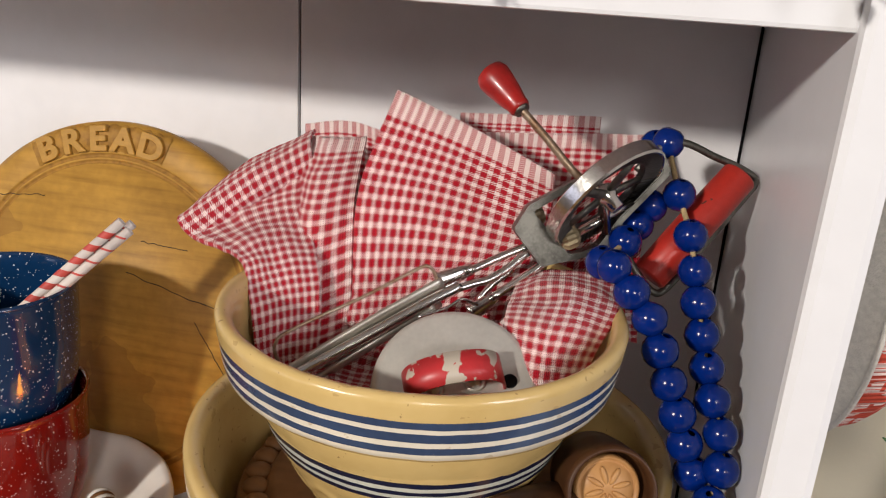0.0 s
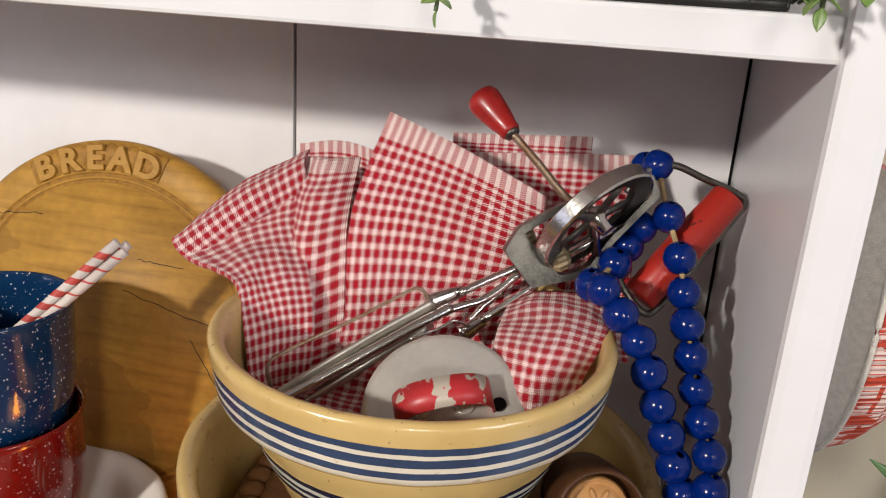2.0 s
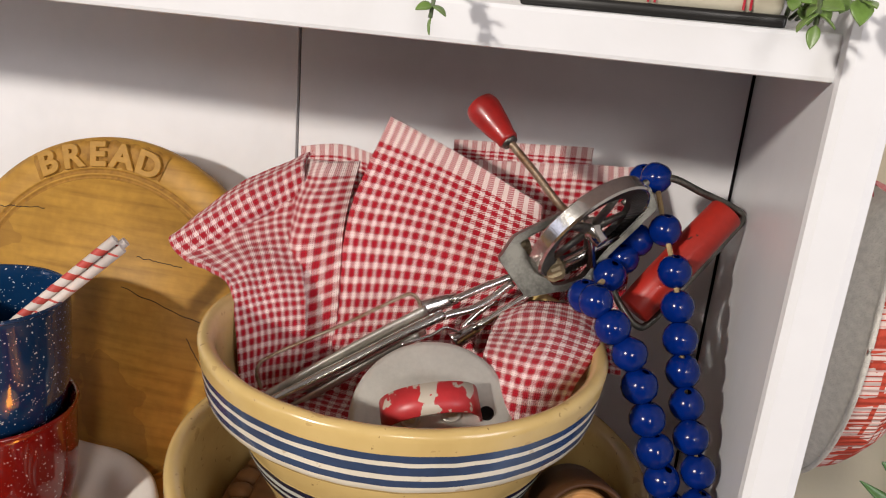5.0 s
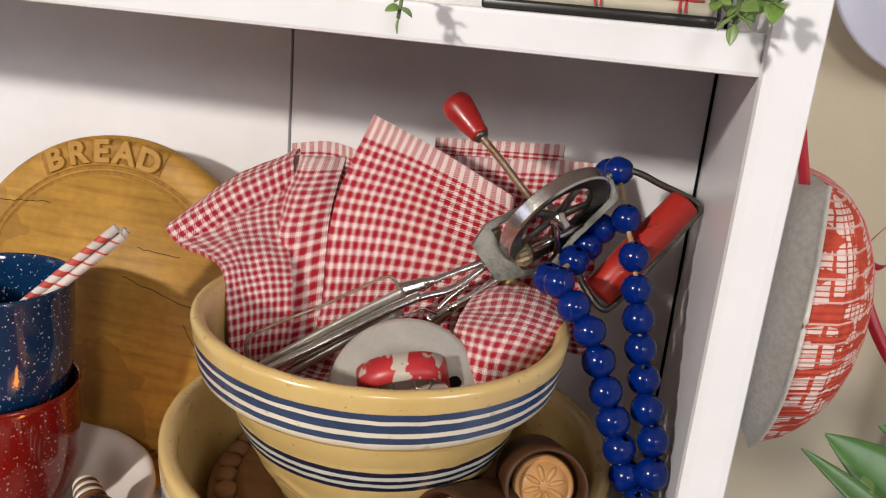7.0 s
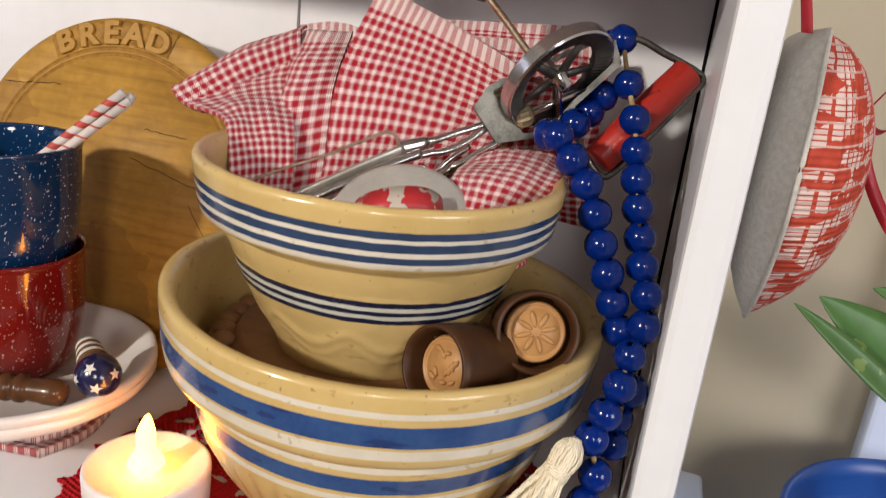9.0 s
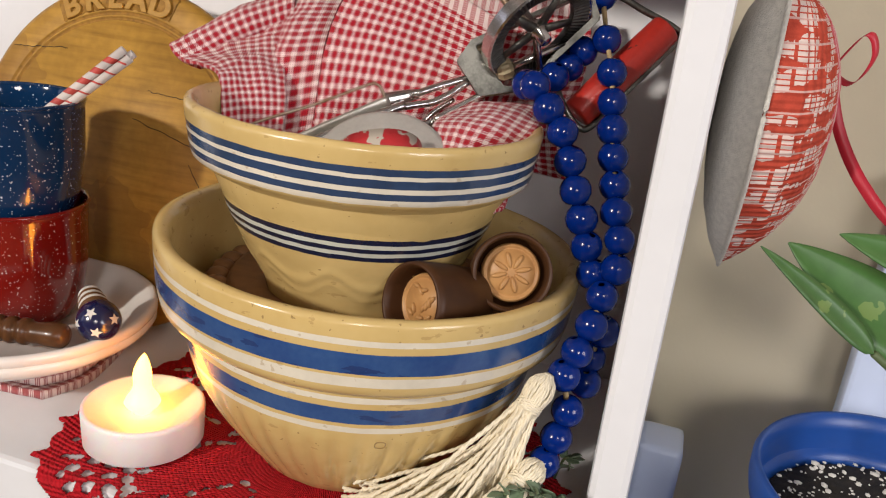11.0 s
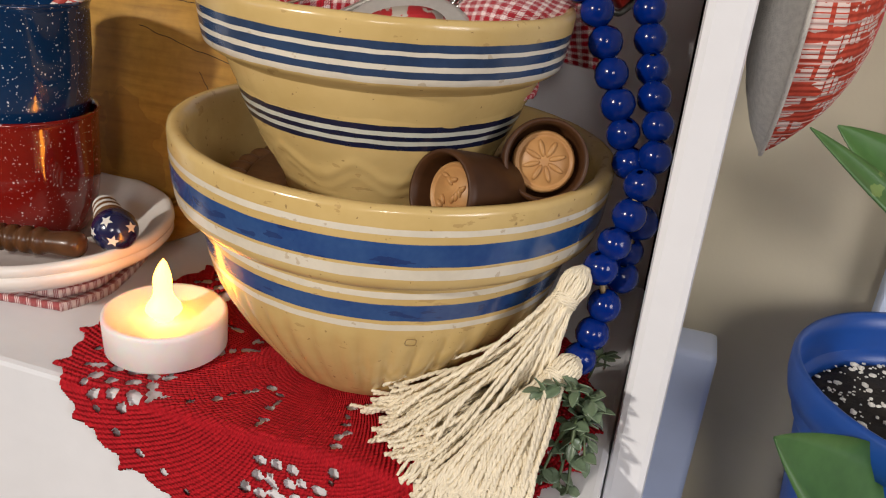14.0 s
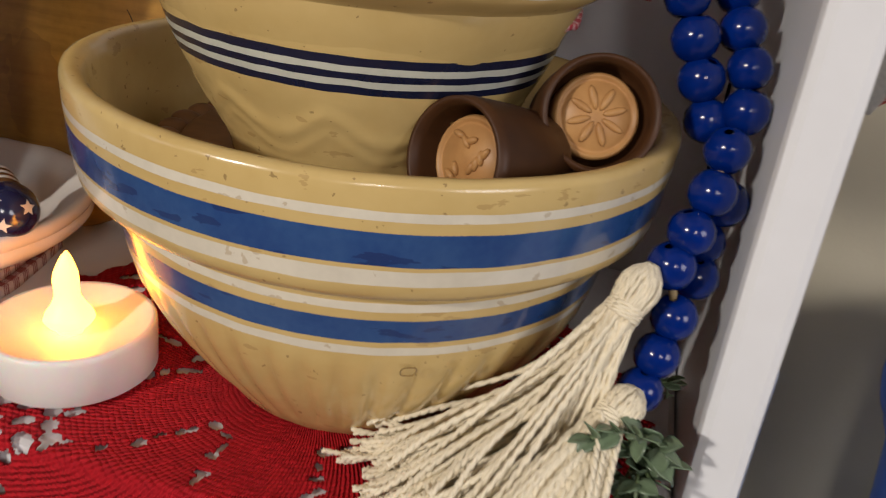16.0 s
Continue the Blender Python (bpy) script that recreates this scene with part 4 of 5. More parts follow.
# ---- bread board ----
BC, LEANB = Vector((-0.162, 0.4295, 0.0815)), math.radians(13.5)
bread = thing("bread_board", "round wooden bread board with carved raised lettering, leaning on the back", "bread board")
bread.matrix_world = Matrix.Translation(BC) @ Matrix.Rotation(math.radians(90) - LEANB, 4, "X")
part("board", lathe([(0, 0), (0.0893, 0), (0.0899, -0.0012), (0.0912, -0.0012), (0.0918, 0), (0.0928, 0), (0.0934, -0.0012), (0.0948, -0.0012), (0.0954, -0.0002), (0.096, 0.0), (0.1095, -0.001), (0.1138, -0.004), (0.1146, -0.009), (0.113, -0.0145), (0.1105, -0.016), (0, -0.016)], 120, [0, 1, 1, 1, 0, 1, 1, 1] + [0] * 8), [board_wood, groove_wood], bread)
bm = bmesh.new()
rows = []
for k in range(49):
    a = math.radians(72.5 + 48.5 * k / 48)
    edge = 0.0006 * math.sin(k * 1.7)
    rows.append([bm.verts.new((r * math.cos(a), r * math.sin(a), z)) for r, z in ((0.0966 + edge, 0.0002), (0.0968 + edge, 0.0005), (0.1085 + edge, -0.0001), (0.112 + edge, -0.0016), (0.1122 + edge, -0.0024))])
for a, b in zip(rows, rows[1:]):
    for k in range(4):
        bm.faces.new((a[k], b[k], b[k + 1], a[k + 1]))
part("carved_ground", bm, groove_wood, bread, "darker tooled ground behind the letters")
for ch, deg in zip("BREAD", (25.5, 16, 6.6, -2.6, -12.4)):
    cu = bpy.data.curves.new("letter", "FONT")
    cu.body, cu.size, cu.extrude, cu.bevel_depth, cu.align_x, cu.offset = ch, 0.0192, 0.0014, 0.0005, "CENTER", 0.00035
    tmp = new("letter", cu)
    me = bpy.data.meshes.new_from_object(tmp.evaluated_get(bpy.context.evaluated_depsgraph_get()))
    bpy.data.objects.remove(tmp)
    me.materials.clear()
    me.materials.append(board_wood)
    lo = new("letter", me)
    lo.parent = bread
    a = math.radians(90 + deg)
    lo.matrix_local = Matrix.Translation((0.0972 * math.cos(a), 0.0972 * math.sin(a), 0.0004)) @ Matrix.Rotation(math.radians(deg), 4, "Z") @ Matrix.Diagonal((1.14, 1, 1, 1))
for y, x0, x1, tilt in ((0.028, 0.012, 0.1, -0.24), (0.062, -0.088, -0.045, 0.1), (0.005, 0.058, 0.082, -1.3), (0.047, 0.02, 0.05, -0.05)):
    pts = [(x0 + (x1 - x0) * t, y + tilt * (x1 - x0) * t + 0.0012 * noise.noise((t * 9, x0 * 50, 0)), 0.0001) for t in (k / 30 for k in range(31))]
    part("crack", tube(pts, 0.00024, 5, flat=0.6), black_gap, bread, "fine dark crack")


# ---- enamel cups, straws, plates ----
def cup(z, height, mat, label):
    ob = thing("enamel_cup", label, "cup", "stacked cups")
    ob.location = (-0.1685, 0.353, z)
    part("cup_body", lathe([(0, 0.0012), (0.026, 0.0012), (0.0275, 0), (0.0295, 0.0006), (0.0318, 0.004), (0.0345, 0.01), (0.0368, 0.018), (0.0385, 0.028), (0.0398, 0.042), (0.0406, height - 0.004), (0.0414, height - 0.0008), (0.0409, height), (0.0402, height - 0.0012), (0.0394, height - 0.006), (0.0385, 0.042), (0.0372, 0.028), (0.033, 0.011), (0.029, 0.006), (0, 0.004)], 80), mat, ob)
    part("rim", lathe([(0.0398, height - 0.001), (0.0408, height + 0.0006), (0.0418, height - 0.0008), (0.041, height - 0.0018), (0.0398, height - 0.001)], 80), mat, ob)
    return ob


cup(-0.0012, 0.0722, red_enamel, "red white-speckled enamel cup under a blue one")
cup(0.0595, 0.071, blue_enamel, "blue white-speckled enamel cup holding paper straws")
for i, (dx, dy) in enumerate(((0, 0), (0.0028, 0.0042), (0.0042, -0.0004))):
    st = thing("paper_straw", "red and white striped paper straw standing in the cup", "straw", "straws in the cup")
    p, q = Vector((-0.1555 + dx, 0.349 + dy, 0.1125 - 0.001 * i)), Vector((-0.1085 + dx, 0.377 + dy, 0.1615 - 0.002 * i))
    bm = lathe([(0.0024, 0), (0.0024, (q - p).length), (0.0021, (q - p).length), (0.0021, 0)], 16, m=along(p, q))
    part("straw_tube", bm, paper_white, st)
    d = (q - p).normalized()
    s, u = d.orthogonal().normalized(), d.cross(d.orthogonal().normalized())
    bm = bmesh.new()
    turns, n = 7.5, 170
    prev = None
    for k in range(n + 1):
        t = k / n
        a = 2 * math.pi * turns * t + i
        rad = (s * math.cos(a) + u * math.sin(a)) * 0.00247
        c = p + d * (q - p).length * (t * 0.94)
        pair = (bm.verts.new(c + rad), bm.verts.new(c + rad + d * (0.0042 if i == 0 else 0.0012)))
        if prev:
            bm.faces.new((prev[0], pair[0], pair[1], prev[1]))
        prev = pair
    part("stripe", bm, paper_red, st)


def plate(z, r, dx, dy):
    ob = thing("plate", "small white china plate with a gently waved rim, stacked", "plate", "stacked plates")
    ob.location = (-0.1635 + dx, 0.34 + dy, z)
    w = lambda rr, zz, a: (rr * (1 + 0.003 * max(0, rr / r - 0.8) * 5 * math.cos(14 * a)), zz)
    part("plate_body", lathe([(0, 0.0012), (0.046, 0.0012), (0.0475, 0), (0.05, 0.0004), (0.058, 0.0035), (r - 0.006, 0.0105), (r - 0.0012, 0.0142), (r, 0.0165), (r - 0.0004, 0.0192), (r - 0.002, 0.0204), (r - 0.005, 0.0196), (r - 0.011, 0.0165), (0.056, 0.0095), (0.045, 0.0046), (0, 0.0036)], 112, wob=w), china, ob)
    return ob


plate(DECK + 0.0126, 0.0765, 0.0075, 0.0)
plate(DECK + 0.0182, 0.076, 0.0085, 0.0005)
napkin = thing("napkin", "red and white checked cloth napkin under the plates", "napkin")
for k in range(2):
    z, g = DECK + 0.0026 + 0.0058 * k, 0.003 * k
    part("cloth_layer", net_sheet([[(-0.3, 0.39, z), (-0.2, 0.388, z), (-0.115 - g, 0.385, z)], [(-0.3, 0.34, z), (-0.2, 0.335, z), (-0.103 - g, 0.336, z)], [(-0.29, 0.302 + g, z), (-0.2, 0.298 + g, z), (-0.112 - g, 0.308 + g, z)]], 60, 40, 0.0008, 4 + k, 0.0046, (0.002 * k, 0)), napkin_cloth, napkin)

# honey dipper
dip = thing("honey_dipper", "dark brown turned wooden honey dipper resting on the plate", "honey dipper")
dm = along((-0.194, 0.2885, 0.0165), (-0.0955, 0.3105, 0.0178)) @ Matrix.Diagonal((0.86, 0.86, 1, 1))
pr = [(0, 0), (0.0045, 0), (0.0048, 0.03)]
for k in range(7):
    z = 0.0315 + k * 0.0074
    pr += [(0.0066, z), (0.0082, z + 0.0006), (0.0085, z + 0.0024), (0.0082, z + 0.0042), (0.0066, z + 0.0048)]
pr += [(0.0068, 0.0845), (0.0072, 0.088), (0.0078, 0.0915), (0.008, 0.0955), (0.0076, 0.0992), (0.0055, 0.1012), (0, 0.102)]
part("dipper_body", lathe(pr, 40, m=dm), dipper_wood, dip)

# star ball with a striped neck
ball = thing("ball_stick", "navy painted ball with white stars on a striped stick", "ornament")
bc = Vector((-0.0895, 0.328, 0.0215))
bm = bmesh.new()
bmesh.ops.create_uvsphere(bm, u_segments=36, v_segments=22, radius=0.0118, matrix=Matrix.Translation(bc))
part("ball", bm, navy_paint, ball)
nd = Vector((-0.72, 0.6, 0.18)).normalized()
for k in range(6):
    part("neck_ring", lathe([(0, 0), (0.0078 - k * 0.0004, 0), (0.0084 - k * 0.0004, 0.0014), (0.0078 - k * 0.0004, 0.0028), (0, 0.0028)], 24, m=along(bc + nd * (0.0104 + k * 0.0028), bc + nd * 0.1)), star_white if k % 2 else brown_wood, ball)
for az, el in ((-118, 4), (-78, 44), (-58, -8), (-92, -50), (-5, 20), (175, 30)):
    n_ = Vector((math.cos(math.radians(az)) * math.cos(math.radians(el)), math.sin(math.radians(az)) * math.cos(math.radians(el)), math.sin(math.radians(el))))
    m = along(bc + n_ * 0.0118, bc + n_)
    bm = bmesh.new()
    vs = []
    for k in range(10):
        r = 0.0036 if k % 2 == 0 else 0.0016
        q = m @ Vector((r * math.cos(math.pi * k / 5), r * math.sin(math.pi * k / 5), 0))
        vs.append(bm.verts.new(bc + (q - bc).normalized() * 0.01195))
    cvert = bm.verts.new(bc + n_ * 0.01197)
    for k in range(10):
        bm.faces.new((cvert, vs[k], vs[(k + 1) % 10]))
    part("star", bm, star_white, ball)

# ---- LED tea light ----
tea = thing("tea_light", "white plastic LED tea light with a glowing amber flame", "candle")
tea.location = (-0.0405, 0.301, DECK + 0.0032)
part("case", lathe([(0, 0.0), (0.0284, 0.0), (0.0295, 0.001), (0.0301, 0.017), (0.0299, 0.0188), (0.029, 0.0198), (0.0276, 0.0193), (0.022, 0.017), (0.012, 0.0148), (0.006, 0.0142), (0, 0.0142)], 88), candle_plastic, tea)
bm = lathe([(0, 0.0142), (0.0046, 0.0142), (0.0048, 0.016), (0.0076, 0.0178), (0.009, 0.0198), (0.0082, 0.0222), (0.006, 0.0252), (0.0046, 0.0285), (0.0043, 0.032), (0.0046, 0.035), (0.0042, 0.0385), (0.003, 0.0422), (0.0016, 0.0455), (0, 0.0478)], 28)
for v in bm.verts:
    v.co.x += -0.0008 + 5.0 * max(0.0, v.co.z - 0.024) * max(0.0, v.co.z - 0.036)
part("flame", bm, flame, tea, "glowing amber flame")

# ---- red crochet doily ----
doily = thing("doily", "red crocheted cotton doily draped over the shelf edge", "doily")
DCX, DCY, DR, EDGE = 0.042, 0.327, 0.128, 0.258


def drape(u, v):
    z = DECK + 0.0007
    if v > EDGE + 0.002:
        return Vector((u, v, z))
    d = EDGE + 0.002 - v
    r = 0.0035
    a = min(d / r, math.pi / 2)
    p = Vector((u, EDGE + 0.002 - r * math.sin(a), z - r * (1 - math.cos(a))))
    if d > r * math.pi / 2:
        p.z -= d - r * math.pi / 2
        p.y -= 0.0015 * math.sin(u * 90) * min(1, (d - 0.005) / 0.03)
    return p


holes = []
for k in range(6):
    a0 = math.radians(213 + 60 * k)
    for i in range(5):
        for j in range(-2, 3):
            if abs(j) + abs(i - 2) > 3:
                continue
            rr, aa = 0.082 + i * 0.0082 + random.uniform(-0.0014, 0.0014), a0 + (j + 0.5 * (i % 2)) * 0.086 + random.uniform(-0.016, 0.016)
            holes.append((rr, aa, random.uniform(0.0026, 0.0041), random.uniform(0.003, 0.0041)))
    for i in range(11):
        for side in (-1, 1):
            if random.random() < 0.2:
                continue
            holes.append((0.042 + i * 0.0056 + random.uniform(-0.0018, 0.0018), a0 + math.radians(30) + side * (0.1 + 0.03 * i) + 0.1 + random.uniform(-0.03, 0.03), random.uniform(0.0014, 0.0034), random.uniform(0.0016, 0.0034)))
for k in range(52):
    holes.append((0.1195, 2 * math.pi * k / 52, 0.0026, 0.0024))
HX = [(DCX + r * math.cos(a), DCY + r * math.sin(a), a, ta, ra) for r, a, ta, ra in holes]
STEP = 0.0009
cells = {}
for x, y, a, ta, ra in HX:
    for i in range(int((x - 0.005 - DCX) / STEP), int((x + 0.005 - DCX) / STEP) + 1):
        for j in range(int((y - 0.005 - DCY) / STEP), int((y + 0.005 - DCY) / STEP) + 1):
            dx, dy = DCX + i * STEP - x, DCY + j * STEP - y
            rad, tan = dx * math.cos(a) + dy * math.sin(a), -dx * math.sin(a) + dy * math.cos(a)
            if (rad / ra) ** 2 + (tan / ta) ** 2 < 1 + 0.5 * noise.noise((x * 900, y * 900, rad * 400)):
                cells[(i, j)] = True
n = int(0.14 / STEP)


def crochet_ring(name, r0, r1, label):
    bm = bmesh.new()
    lay = bm.loops.layers.uv.new("UVMap")
    grid = {}
    for i in range(-n, n + 1):
        for j in range(-n, n + 1):
            u, v = (i + 0.5) * STEP, (j + 0.5) * STEP
            r, a = math.hypot(u, v), math.atan2(v, u)
            edge = DR * (1 + 0.018 * abs(math.cos(a * 26)) ** 0.7 + 0.042 * max(0, math.cos(a * 26 + 0.4)) ** 9)
            if r > edge or not r0 <= r < r1 or (i, j) in cells:
                continue
            vs = []
            for c in ((i, j), (i + 1, j), (i + 1, j + 1), (i, j + 1)):
                if c not in grid:
                    p = drape(DCX + c[0] * STEP, DCY + c[1] * STEP)
                    lift = 0.0008 * noise.noise((c[0] * 0.35, c[1] * 0.35, 2)) + 0.0006 * noise.noise((c[0] * 0.05, c[1] * 0.05, 7))
                    p = p + (Vector((0, 0, abs(lift))) if p.z > DECK - 0.002 else Vector((0, -abs(lift), 0)))
                    grid[c] = bm.verts.new(p)
                vs.append(grid[c])
            f = bm.faces.new(vs)
            for lp, c in zip(f.loops, ((i, j), (i + 1, j), (i + 1, j + 1), (i, j + 1))):
                q = (c[0] * STEP, c[1] * STEP)
                lp[lay].uv = (math.atan2(q[1], q[0]) * 0.07, math.hypot(*q))
    ob = part(name, bm, crochet, doily, label)
    sol = ob.modifiers.new("thickness", "SOLIDIFY")
    sol.thickness, sol.offset = 0.001, 1.0


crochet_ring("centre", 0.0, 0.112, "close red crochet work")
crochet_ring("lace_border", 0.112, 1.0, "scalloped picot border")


# ---- greenery ----
def sprig(name, label, stems, leaf_size, mat, seed, cat="greenery"):
    ob = thing(name, label, cat)
    rng = random.Random(seed)
    for path in stems:
        line = smooth_path(path, 6)
        part("stem", tube(line, 0.0007, 6), stem_green, ob)
        for k in range(3, len(line), 4):
            if abs(line[k].x - PX) < 0.009 and line[k].z < 0.1:
                continue
            for side in (-1, 1):
                d = (line[k] - line[k - 1]).normalized()
                s = d.cross(Vector((rng.uniform(-0.4, 0.4), -1, rng.uniform(-0.3, 0.3)))).normalized() * side
                aim = (s + d * 0.6 + Vector((0, rng.uniform(-0.5, 0.1), rng.uniform(-0.3, 0.4)))).normalized()
                m = Matrix.Translation(line[k]) @ aim.to_track_quat("Y", "Z").to_matrix().to_4x4() @ Matrix.Rotation(rng.uniform(-0.7, 0.7), 4, "Y")
                ln = leaf_size * rng.uniform(0.75, 1.2)
                part("leaf", leaf_mesh(ln, ln * 0.8, 0.15, 0.25, 6, 0.8, m=m), mat, ob)
        d = (line[-1] - line[-3]).normalized()
        m = Matrix.Translation(line[-1]) @ d.to_track_quat("Y", "Z").to_matrix().to_4x4()
        part("leaf", leaf_mesh(leaf_size, leaf_size * 0.55, 0.1, 0.25, 6, 0.8, m=m), mat, ob)
    return ob


stems = []
for tip in ((0.1504, 0.284, 0.0176), (0.1565, 0.287, 0.0203), (0.1649, 0.29, 0.0182), (0.1712, 0.294, 0.0134), (0.1778, 0.296, 0.0057), (0.1769, 0.29, -0.0063), (0.167, 0.284, -0.0038), (0.1765, 0.285, -0.0109), (0.1646, 0.28, -0.0206), (0.1691, 0.277, -0.025), (0.1574, 0.278, -0.0186), (0.1719, 0.33, 0.0143)):
    b0 = Vector((0.166, 0.305 + 0.03 * (tip[1] > 0.32), -0.002))
    t_ = Vector(tip)
    t_.x = min(t_.x, 0.1735)
    stems.append([b0, b0.lerp(t_, 0.55) + Vector((0, -0.003, 0.006)), t_])
sprig("leaf_sprig", "grey-green artificial leaf sprig lying beside the tassels", stems, 0.0078, leaf_grey, 5)
sprig("leaf_sprig", "green artificial leaf sprig hanging over the upper shelf edge", [[(0.058, 0.32, SH1 + 0.003), (0.063, 0.3, SH1 + 0.005), (0.0655, 0.294, SH1 + 0.001), (0.065, 0.293, SH1 - 0.006)]], 0.0048, leaf_fresh, 8)
sprig("leaf_sprig", "green artificial leaf sprig by the upper shelf corner", [[(0.17, 0.335, SH1 + 0.003), (0.172, 0.308, SH1 + 0.009), (0.171, 0.294, SH1 + 0.007), (0.1705, 0.291, SH1 + 0.002)], [(0.172, 0.335, SH1 + 0.003), (0.177, 0.305, SH1 + 0.01), (0.181, 0.291, SH1 + 0.009)], [(0.168, 0.33, SH1 + 0.003), (0.166, 0.306, SH1 + 0.011), (0.1645, 0.294, SH1 + 0.008)]], 0.0064, leaf_fresh, 12)

# printed tin on the upper shelf
tin = thing("printed_tin", "cream printed tin with red lines and a black base rim", "tin")
part("tin_body", box((0.088, 0.3055, SH1 + 0.003), (0.166, 0.37, SH1 + 0.07), 0.003), tin_cream, tin)
part("base_rim", box((0.0868, 0.3042, SH1), (0.1672, 0.3712, SH1 + 0.0038), 0.0012), tin_dark, tin, "black base rim")
for x in (0.098, 0.1, 0.126, 0.128, 0.154, 0.156):
    part("printed_line", box((x, 0.3048, SH1 + 0.0042), (x + 0.0007, 0.3054, SH1 + 0.066)), ribbon_red, tin, smooth=False)
part("printed_line", box((0.092, 0.3048, SH1 + 0.008), (0.162, 0.3054, SH1 + 0.0087)), ribbon_red, tin, smooth=False)

tin.location = (0, 0.0145, 0)

# ---- pillow on the outside of the unit ----
pil = thing("pillow_ornament", "small linen pillow with red and white woven front, hung by ribbon", "pillow")
pm = Matrix.Translation((0.2203, 0.379, 0.1678)) @ Matrix.Rotation(math.radians(15.6), 4, "X")


def pillow_half(sign, depth, name, mat, label):
    bm = bmesh.new()
    lay = bm.loops.layers.uv.new("UVMap")
    N_, w, h = 30, 0.085, 0.1396
    vs = []
    for j in range(N_ + 1):
        row = []
        for i in range(N_ + 1):
            s, t = i / N_, 2 * j / N_ - 1
            fat = max(0.0, (1 - abs(2 * s - 1) ** 2.6)) ** 0.5 * max(0.0, (1 - abs(t) ** 2.4)) ** 0.5
            x = sign * depth * fat + 0.0008 * noise.noise((i * 0.5, j * 0.5, sign * 3))
            row.append(bm.verts.new(pm @ Vector((x, s * w - 0.031 * (1 - t * t) * (1 - s), t * h / 2 * (1 - 0.4 * s)))))
        vs.append(row)
    for j in range(N_):
        for i in range(N_):
            f = bm.faces.new((vs[j][i], vs[j][i + 1], vs[j + 1][i + 1], vs[j + 1][i]))
            for lp, (a, b) in zip(f.loops, ((i, j), (i + 1, j), (i + 1, j + 1), (i, j + 1))):
                lp[lay].uv = (a / N_ * w, b / N_ * h)
    part(name, bm, mat, pil, label)


pillow_half(-1, 0.017, "linen_back", linen, "plain grey linen back")
pillow_half(1, 0.034, "woven_front", woven, "red and white woven front")
seam = [pm @ Vector((0.0006, -0.0006 - 0.031 * (1 - t * t), t * 0.0696)) for t in (k / 20 - 1 for k in range(41))]
part("seam", tube(seam, 0.0011, 8), linen, pil)


def strap(points, width, up):
    bm = bmesh.new()
    line = smooth_path(points, 8)
    w = Vector(up) * width / 2
    off = Vector((0, 0.0006, 0))
    rows = [[bm.verts.new(p - w), bm.verts.new(p + w), bm.verts.new(p + w + off), bm.verts.new(p - w + off)] for p in line]
    for a, b in zip(rows, rows[1:]):
        for k in range(4):
            bm.faces.new((a[k], a[(k + 1) % 4], b[(k + 1) % 4], b[k]))
    return bm


part("ribbon", strap([(0.212, 0.4, 0.3), (0.2105, 0.392, 0.262), (0.2145, 0.372, 0.232)], 0.006, (0.8, 0.4, 0)), ribbon_red, pil)
part("ribbon", strap([(0.2495, 0.41, 0.198), (0.26, 0.405, 0.216), (0.2655, 0.405, 0.207), (0.26, 0.407, 0.194), (0.25, 0.41, 0.197)], 0.0045, (0.6, 0.5, 0.5)), ribbon_red, pil)
part("ribbon", strap([(0.2505, 0.41, 0.197), (0.26, 0.407, 0.172), (0.275, 0.4, 0.15), (0.296, 0.395, 0.133), (0.33, 0.39, 0.128)], 0.0055, (0.75, 0, 0.65)), ribbon_red, pil)

# ---- beside the unit: table, box, pot plant, plate on the wall, trim ----
table = thing("side_table", "plain pale table top beside the shelf unit", "table")
part("tabletop", box((0.205, 0.2, -0.25), (0.75, 0.51, -0.225), 0.003), pale_blue, table)
for x, y in ((0.23, 0.22), (0.72, 0.22), (0.23, 0.49), (0.72, 0.49)):
    part("leg", box((x - 0.015, y - 0.015, -0.95), (x + 0.015, y + 0.015, -0.2505)), pale_blue, table, smooth=False)
bx = thing("storage_box", "pale blue plastic box standing beside the shelf unit", "box")
part("box_body", box((0.2035, 0.43, -0.2245), (0.2295, 0.462, -0.0265), 0.004), pale_blue, bx)
potx, poty = 0.341, 0.392
pot = thing("plant_pot", "blue plastic plant pot filled with soil", "pot")
pot.location, pot.scale = (potx, poty, -0.1245), (1.22, 1.22, 1)
part("pot_body", lathe([(0, -0.1), (0.04, -0.1), (0.044, -0.098), (0.057, 0.07), (0.0595, 0.1), (0.0612, 0.108), (0.0655, 0.11), (0.067, 0.118), (0.0672, 0.128), (0.066, 0.1305), (0.0642, 0.1295), (0.0632, 0.12), (0.062, 0.1), (0.06, 0.095)], 88), pot_blue, pot)
part("soil", lathe([(0.0605, 0.099), (0.055, 0.1035), (0.04, 0.106), (0.02, 0.1065), (0, 0.107)], 60, wob=lambda r, z, a: (r, z + 0.0022 * noise.noise((r * 400 * math.cos(a), r * 400 * math.sin(a), 1)))), soil_dark, pot, "dark potting soil")
bm = bmesh.new()
rng = random.Random(9)
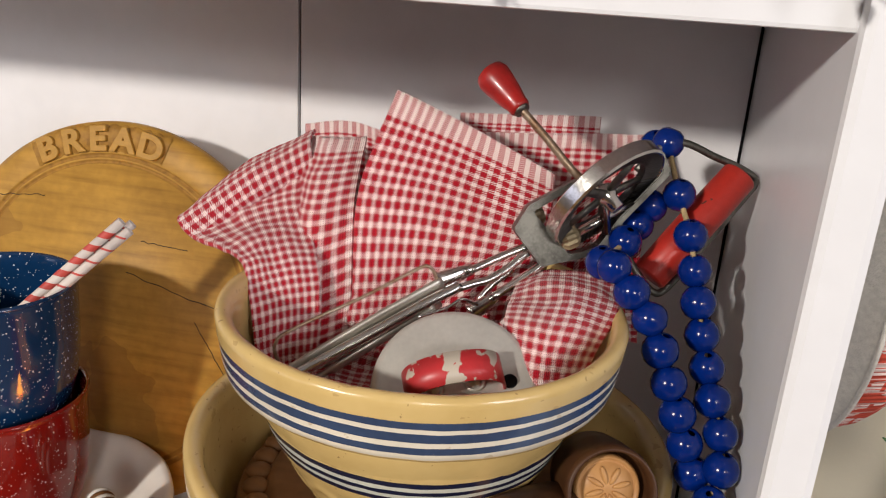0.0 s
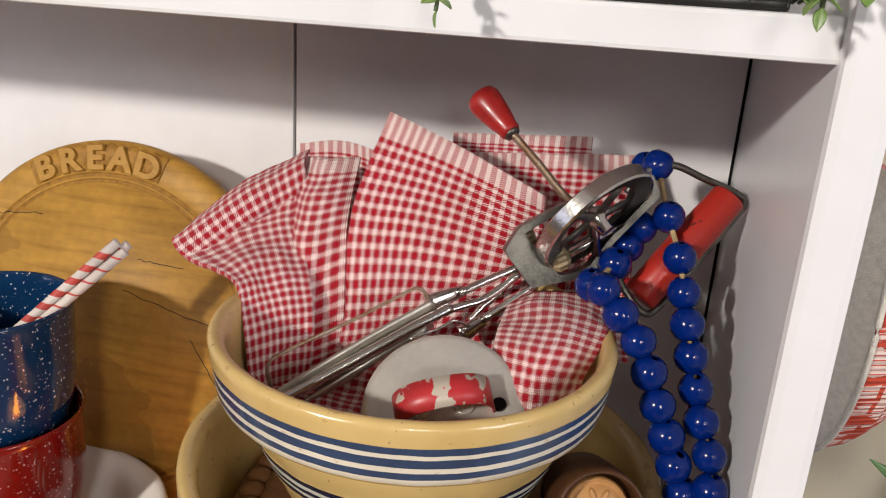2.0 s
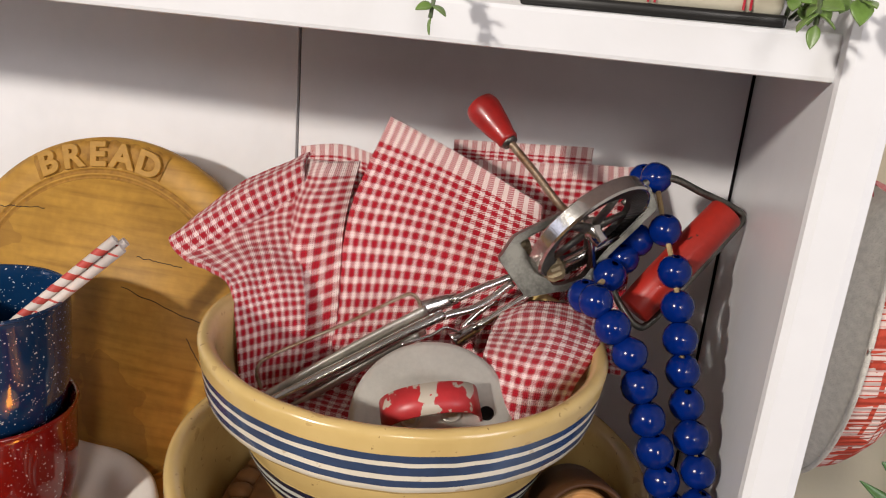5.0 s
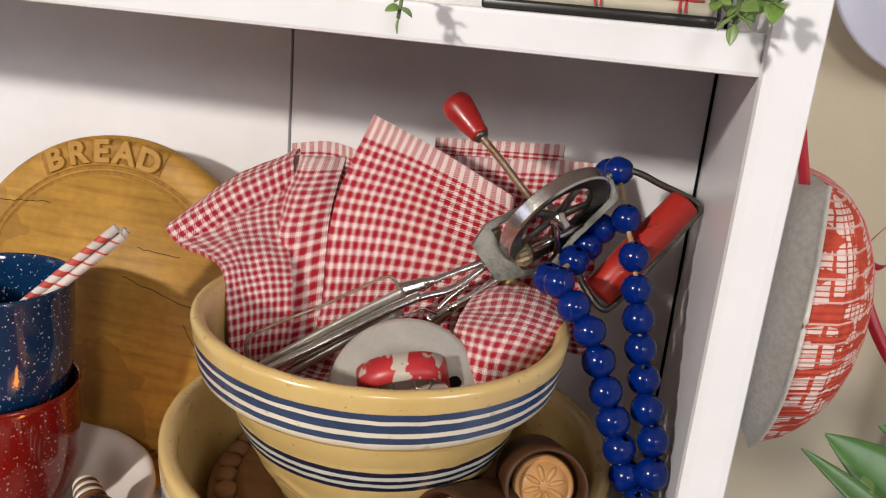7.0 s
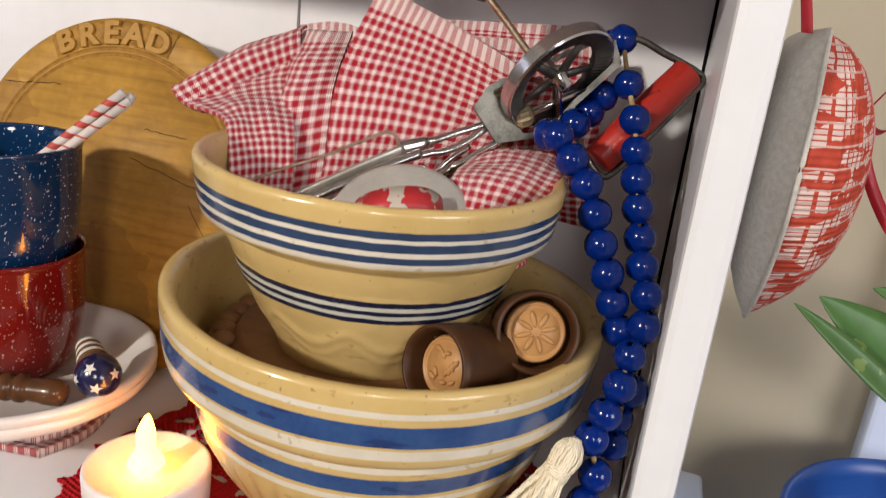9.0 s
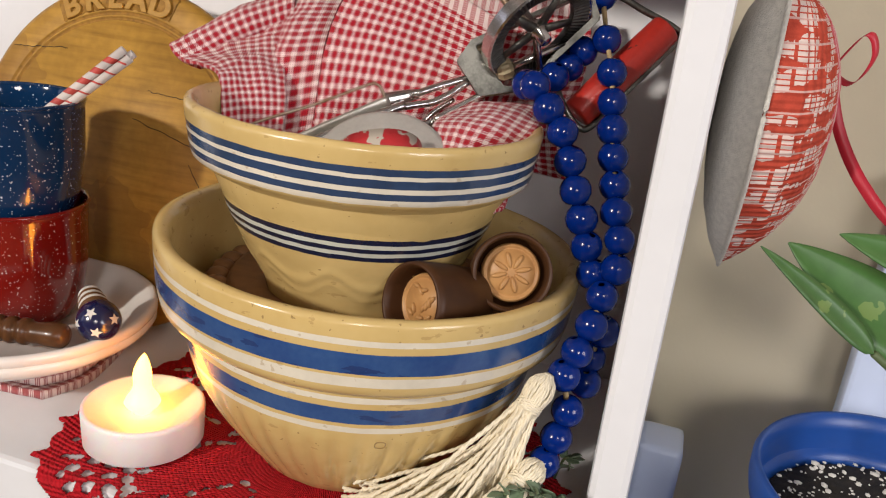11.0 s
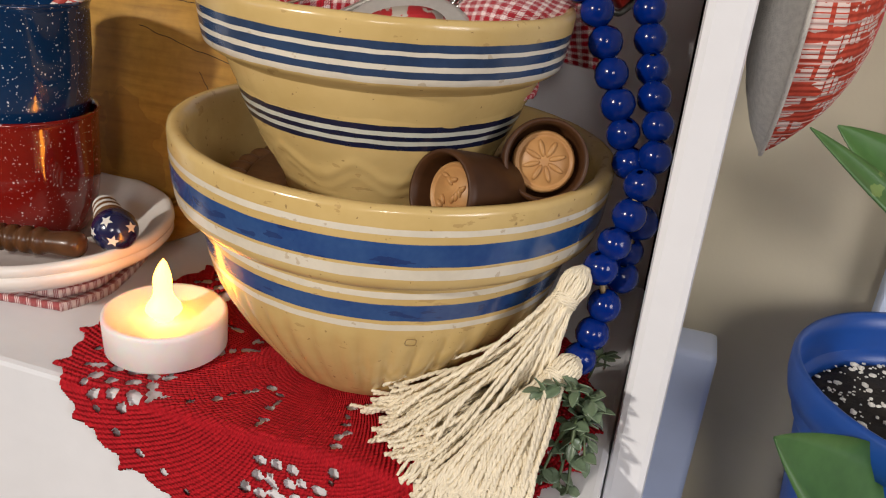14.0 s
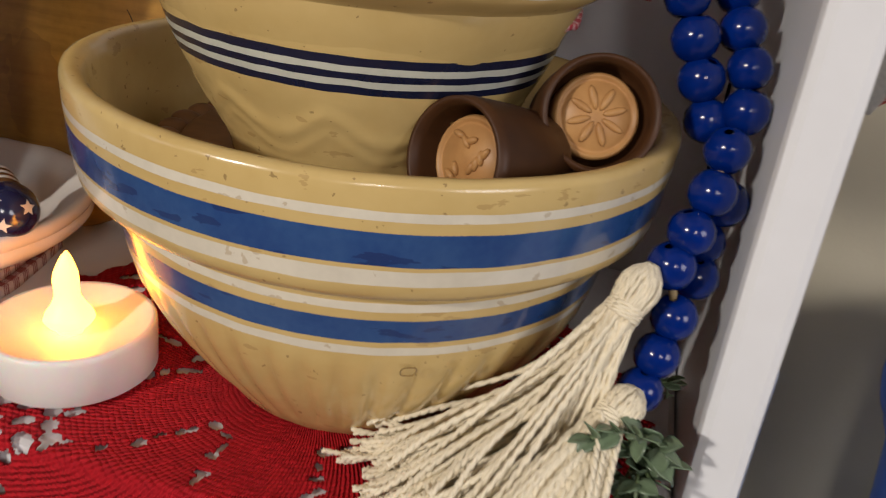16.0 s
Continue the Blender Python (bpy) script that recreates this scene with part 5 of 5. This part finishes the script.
for k in range(620):
    r, a = 0.058 * math.sqrt(rng.random()), rng.uniform(0, 6.28)
    s = 0.0004 + 0.0014 * rng.random() ** 2
    bmesh.ops.create_icosphere(bm, subdivisions=1, radius=s, matrix=Matrix.Translation((r * math.cos(a), r * math.sin(a), 0.1075 - 0.004 * (r / 0.058) ** 3)) @ Matrix.Rotation(rng.uniform(0, 6.28), 4, "Z") @ Matrix.Diagonal((rng.uniform(0.6, 1.5), rng.uniform(0.6, 1.2), 0.8, 1)))
part("perlite", bm, perlite, pot, "white perlite grains", smooth=False)["kind"] = "stuff"
plant = thing("pothos_plant", "green pothos plant with variegated pointed leaves", "plant")
for base, tip, wide, curl in (((0.318, 0.377, 0.083), (0.246, 0.383, 0.12), 0.036, -0.2), ((0.29, 0.362, 0.085), (0.2357, 0.354, 0.127), 0.013, 0.2), ((0.335, 0.39, 0.115), (0.266, 0.3845, 0.1268), 0.024, -0.3), ((0.318, 0.33, -0.045), (0.2365, 0.31, 0.004), 0.056, -0.5), ((0.35, 0.41, 0.1), (0.38, 0.36, 0.05), 0.05, 0.1)):
    b_, t_ = Vector(base), Vector(tip)
    m = Matrix.Translation(b_) @ (t_ - b_).to_track_quat("Y", "Z").to_matrix().to_4x4() @ Matrix.Rotation(-0.85, 4, "Y")
    part("leaf", leaf_mesh((t_ - b_).length, wide, curl * 0.3, 0.25, 18, 0.62, m=m), pothos, plant)
    part("stem", tube(smooth_path([(potx, poty, -0.018), (potx, poty - 0.003, b_.z * 0.5), b_], 6), 0.0018, 8), stem_green, plant)
wp = thing("wall_plate", "lilac white round plate hung on the wall", "plate")
wp.matrix_world = Matrix.Translation((0.292, 0.512, 0.336)) @ Matrix.Rotation(math.radians(90), 4, "X")
part("plate_body", lathe([(0, 0.006), (0.045, 0.006), (0.05, 0.009), (0.064, 0.016), (0.0665, 0.0165), (0.066, 0.0145), (0.05, 0.004), (0, 0.0)], 80), lilac_china, wp)
structure("trim", box((0.318, 0.498, -0.95), (0.42, 0.5155, 0.14), 0.003), pale_blue, "pale blue-white board against the wall by the plant", "trim")
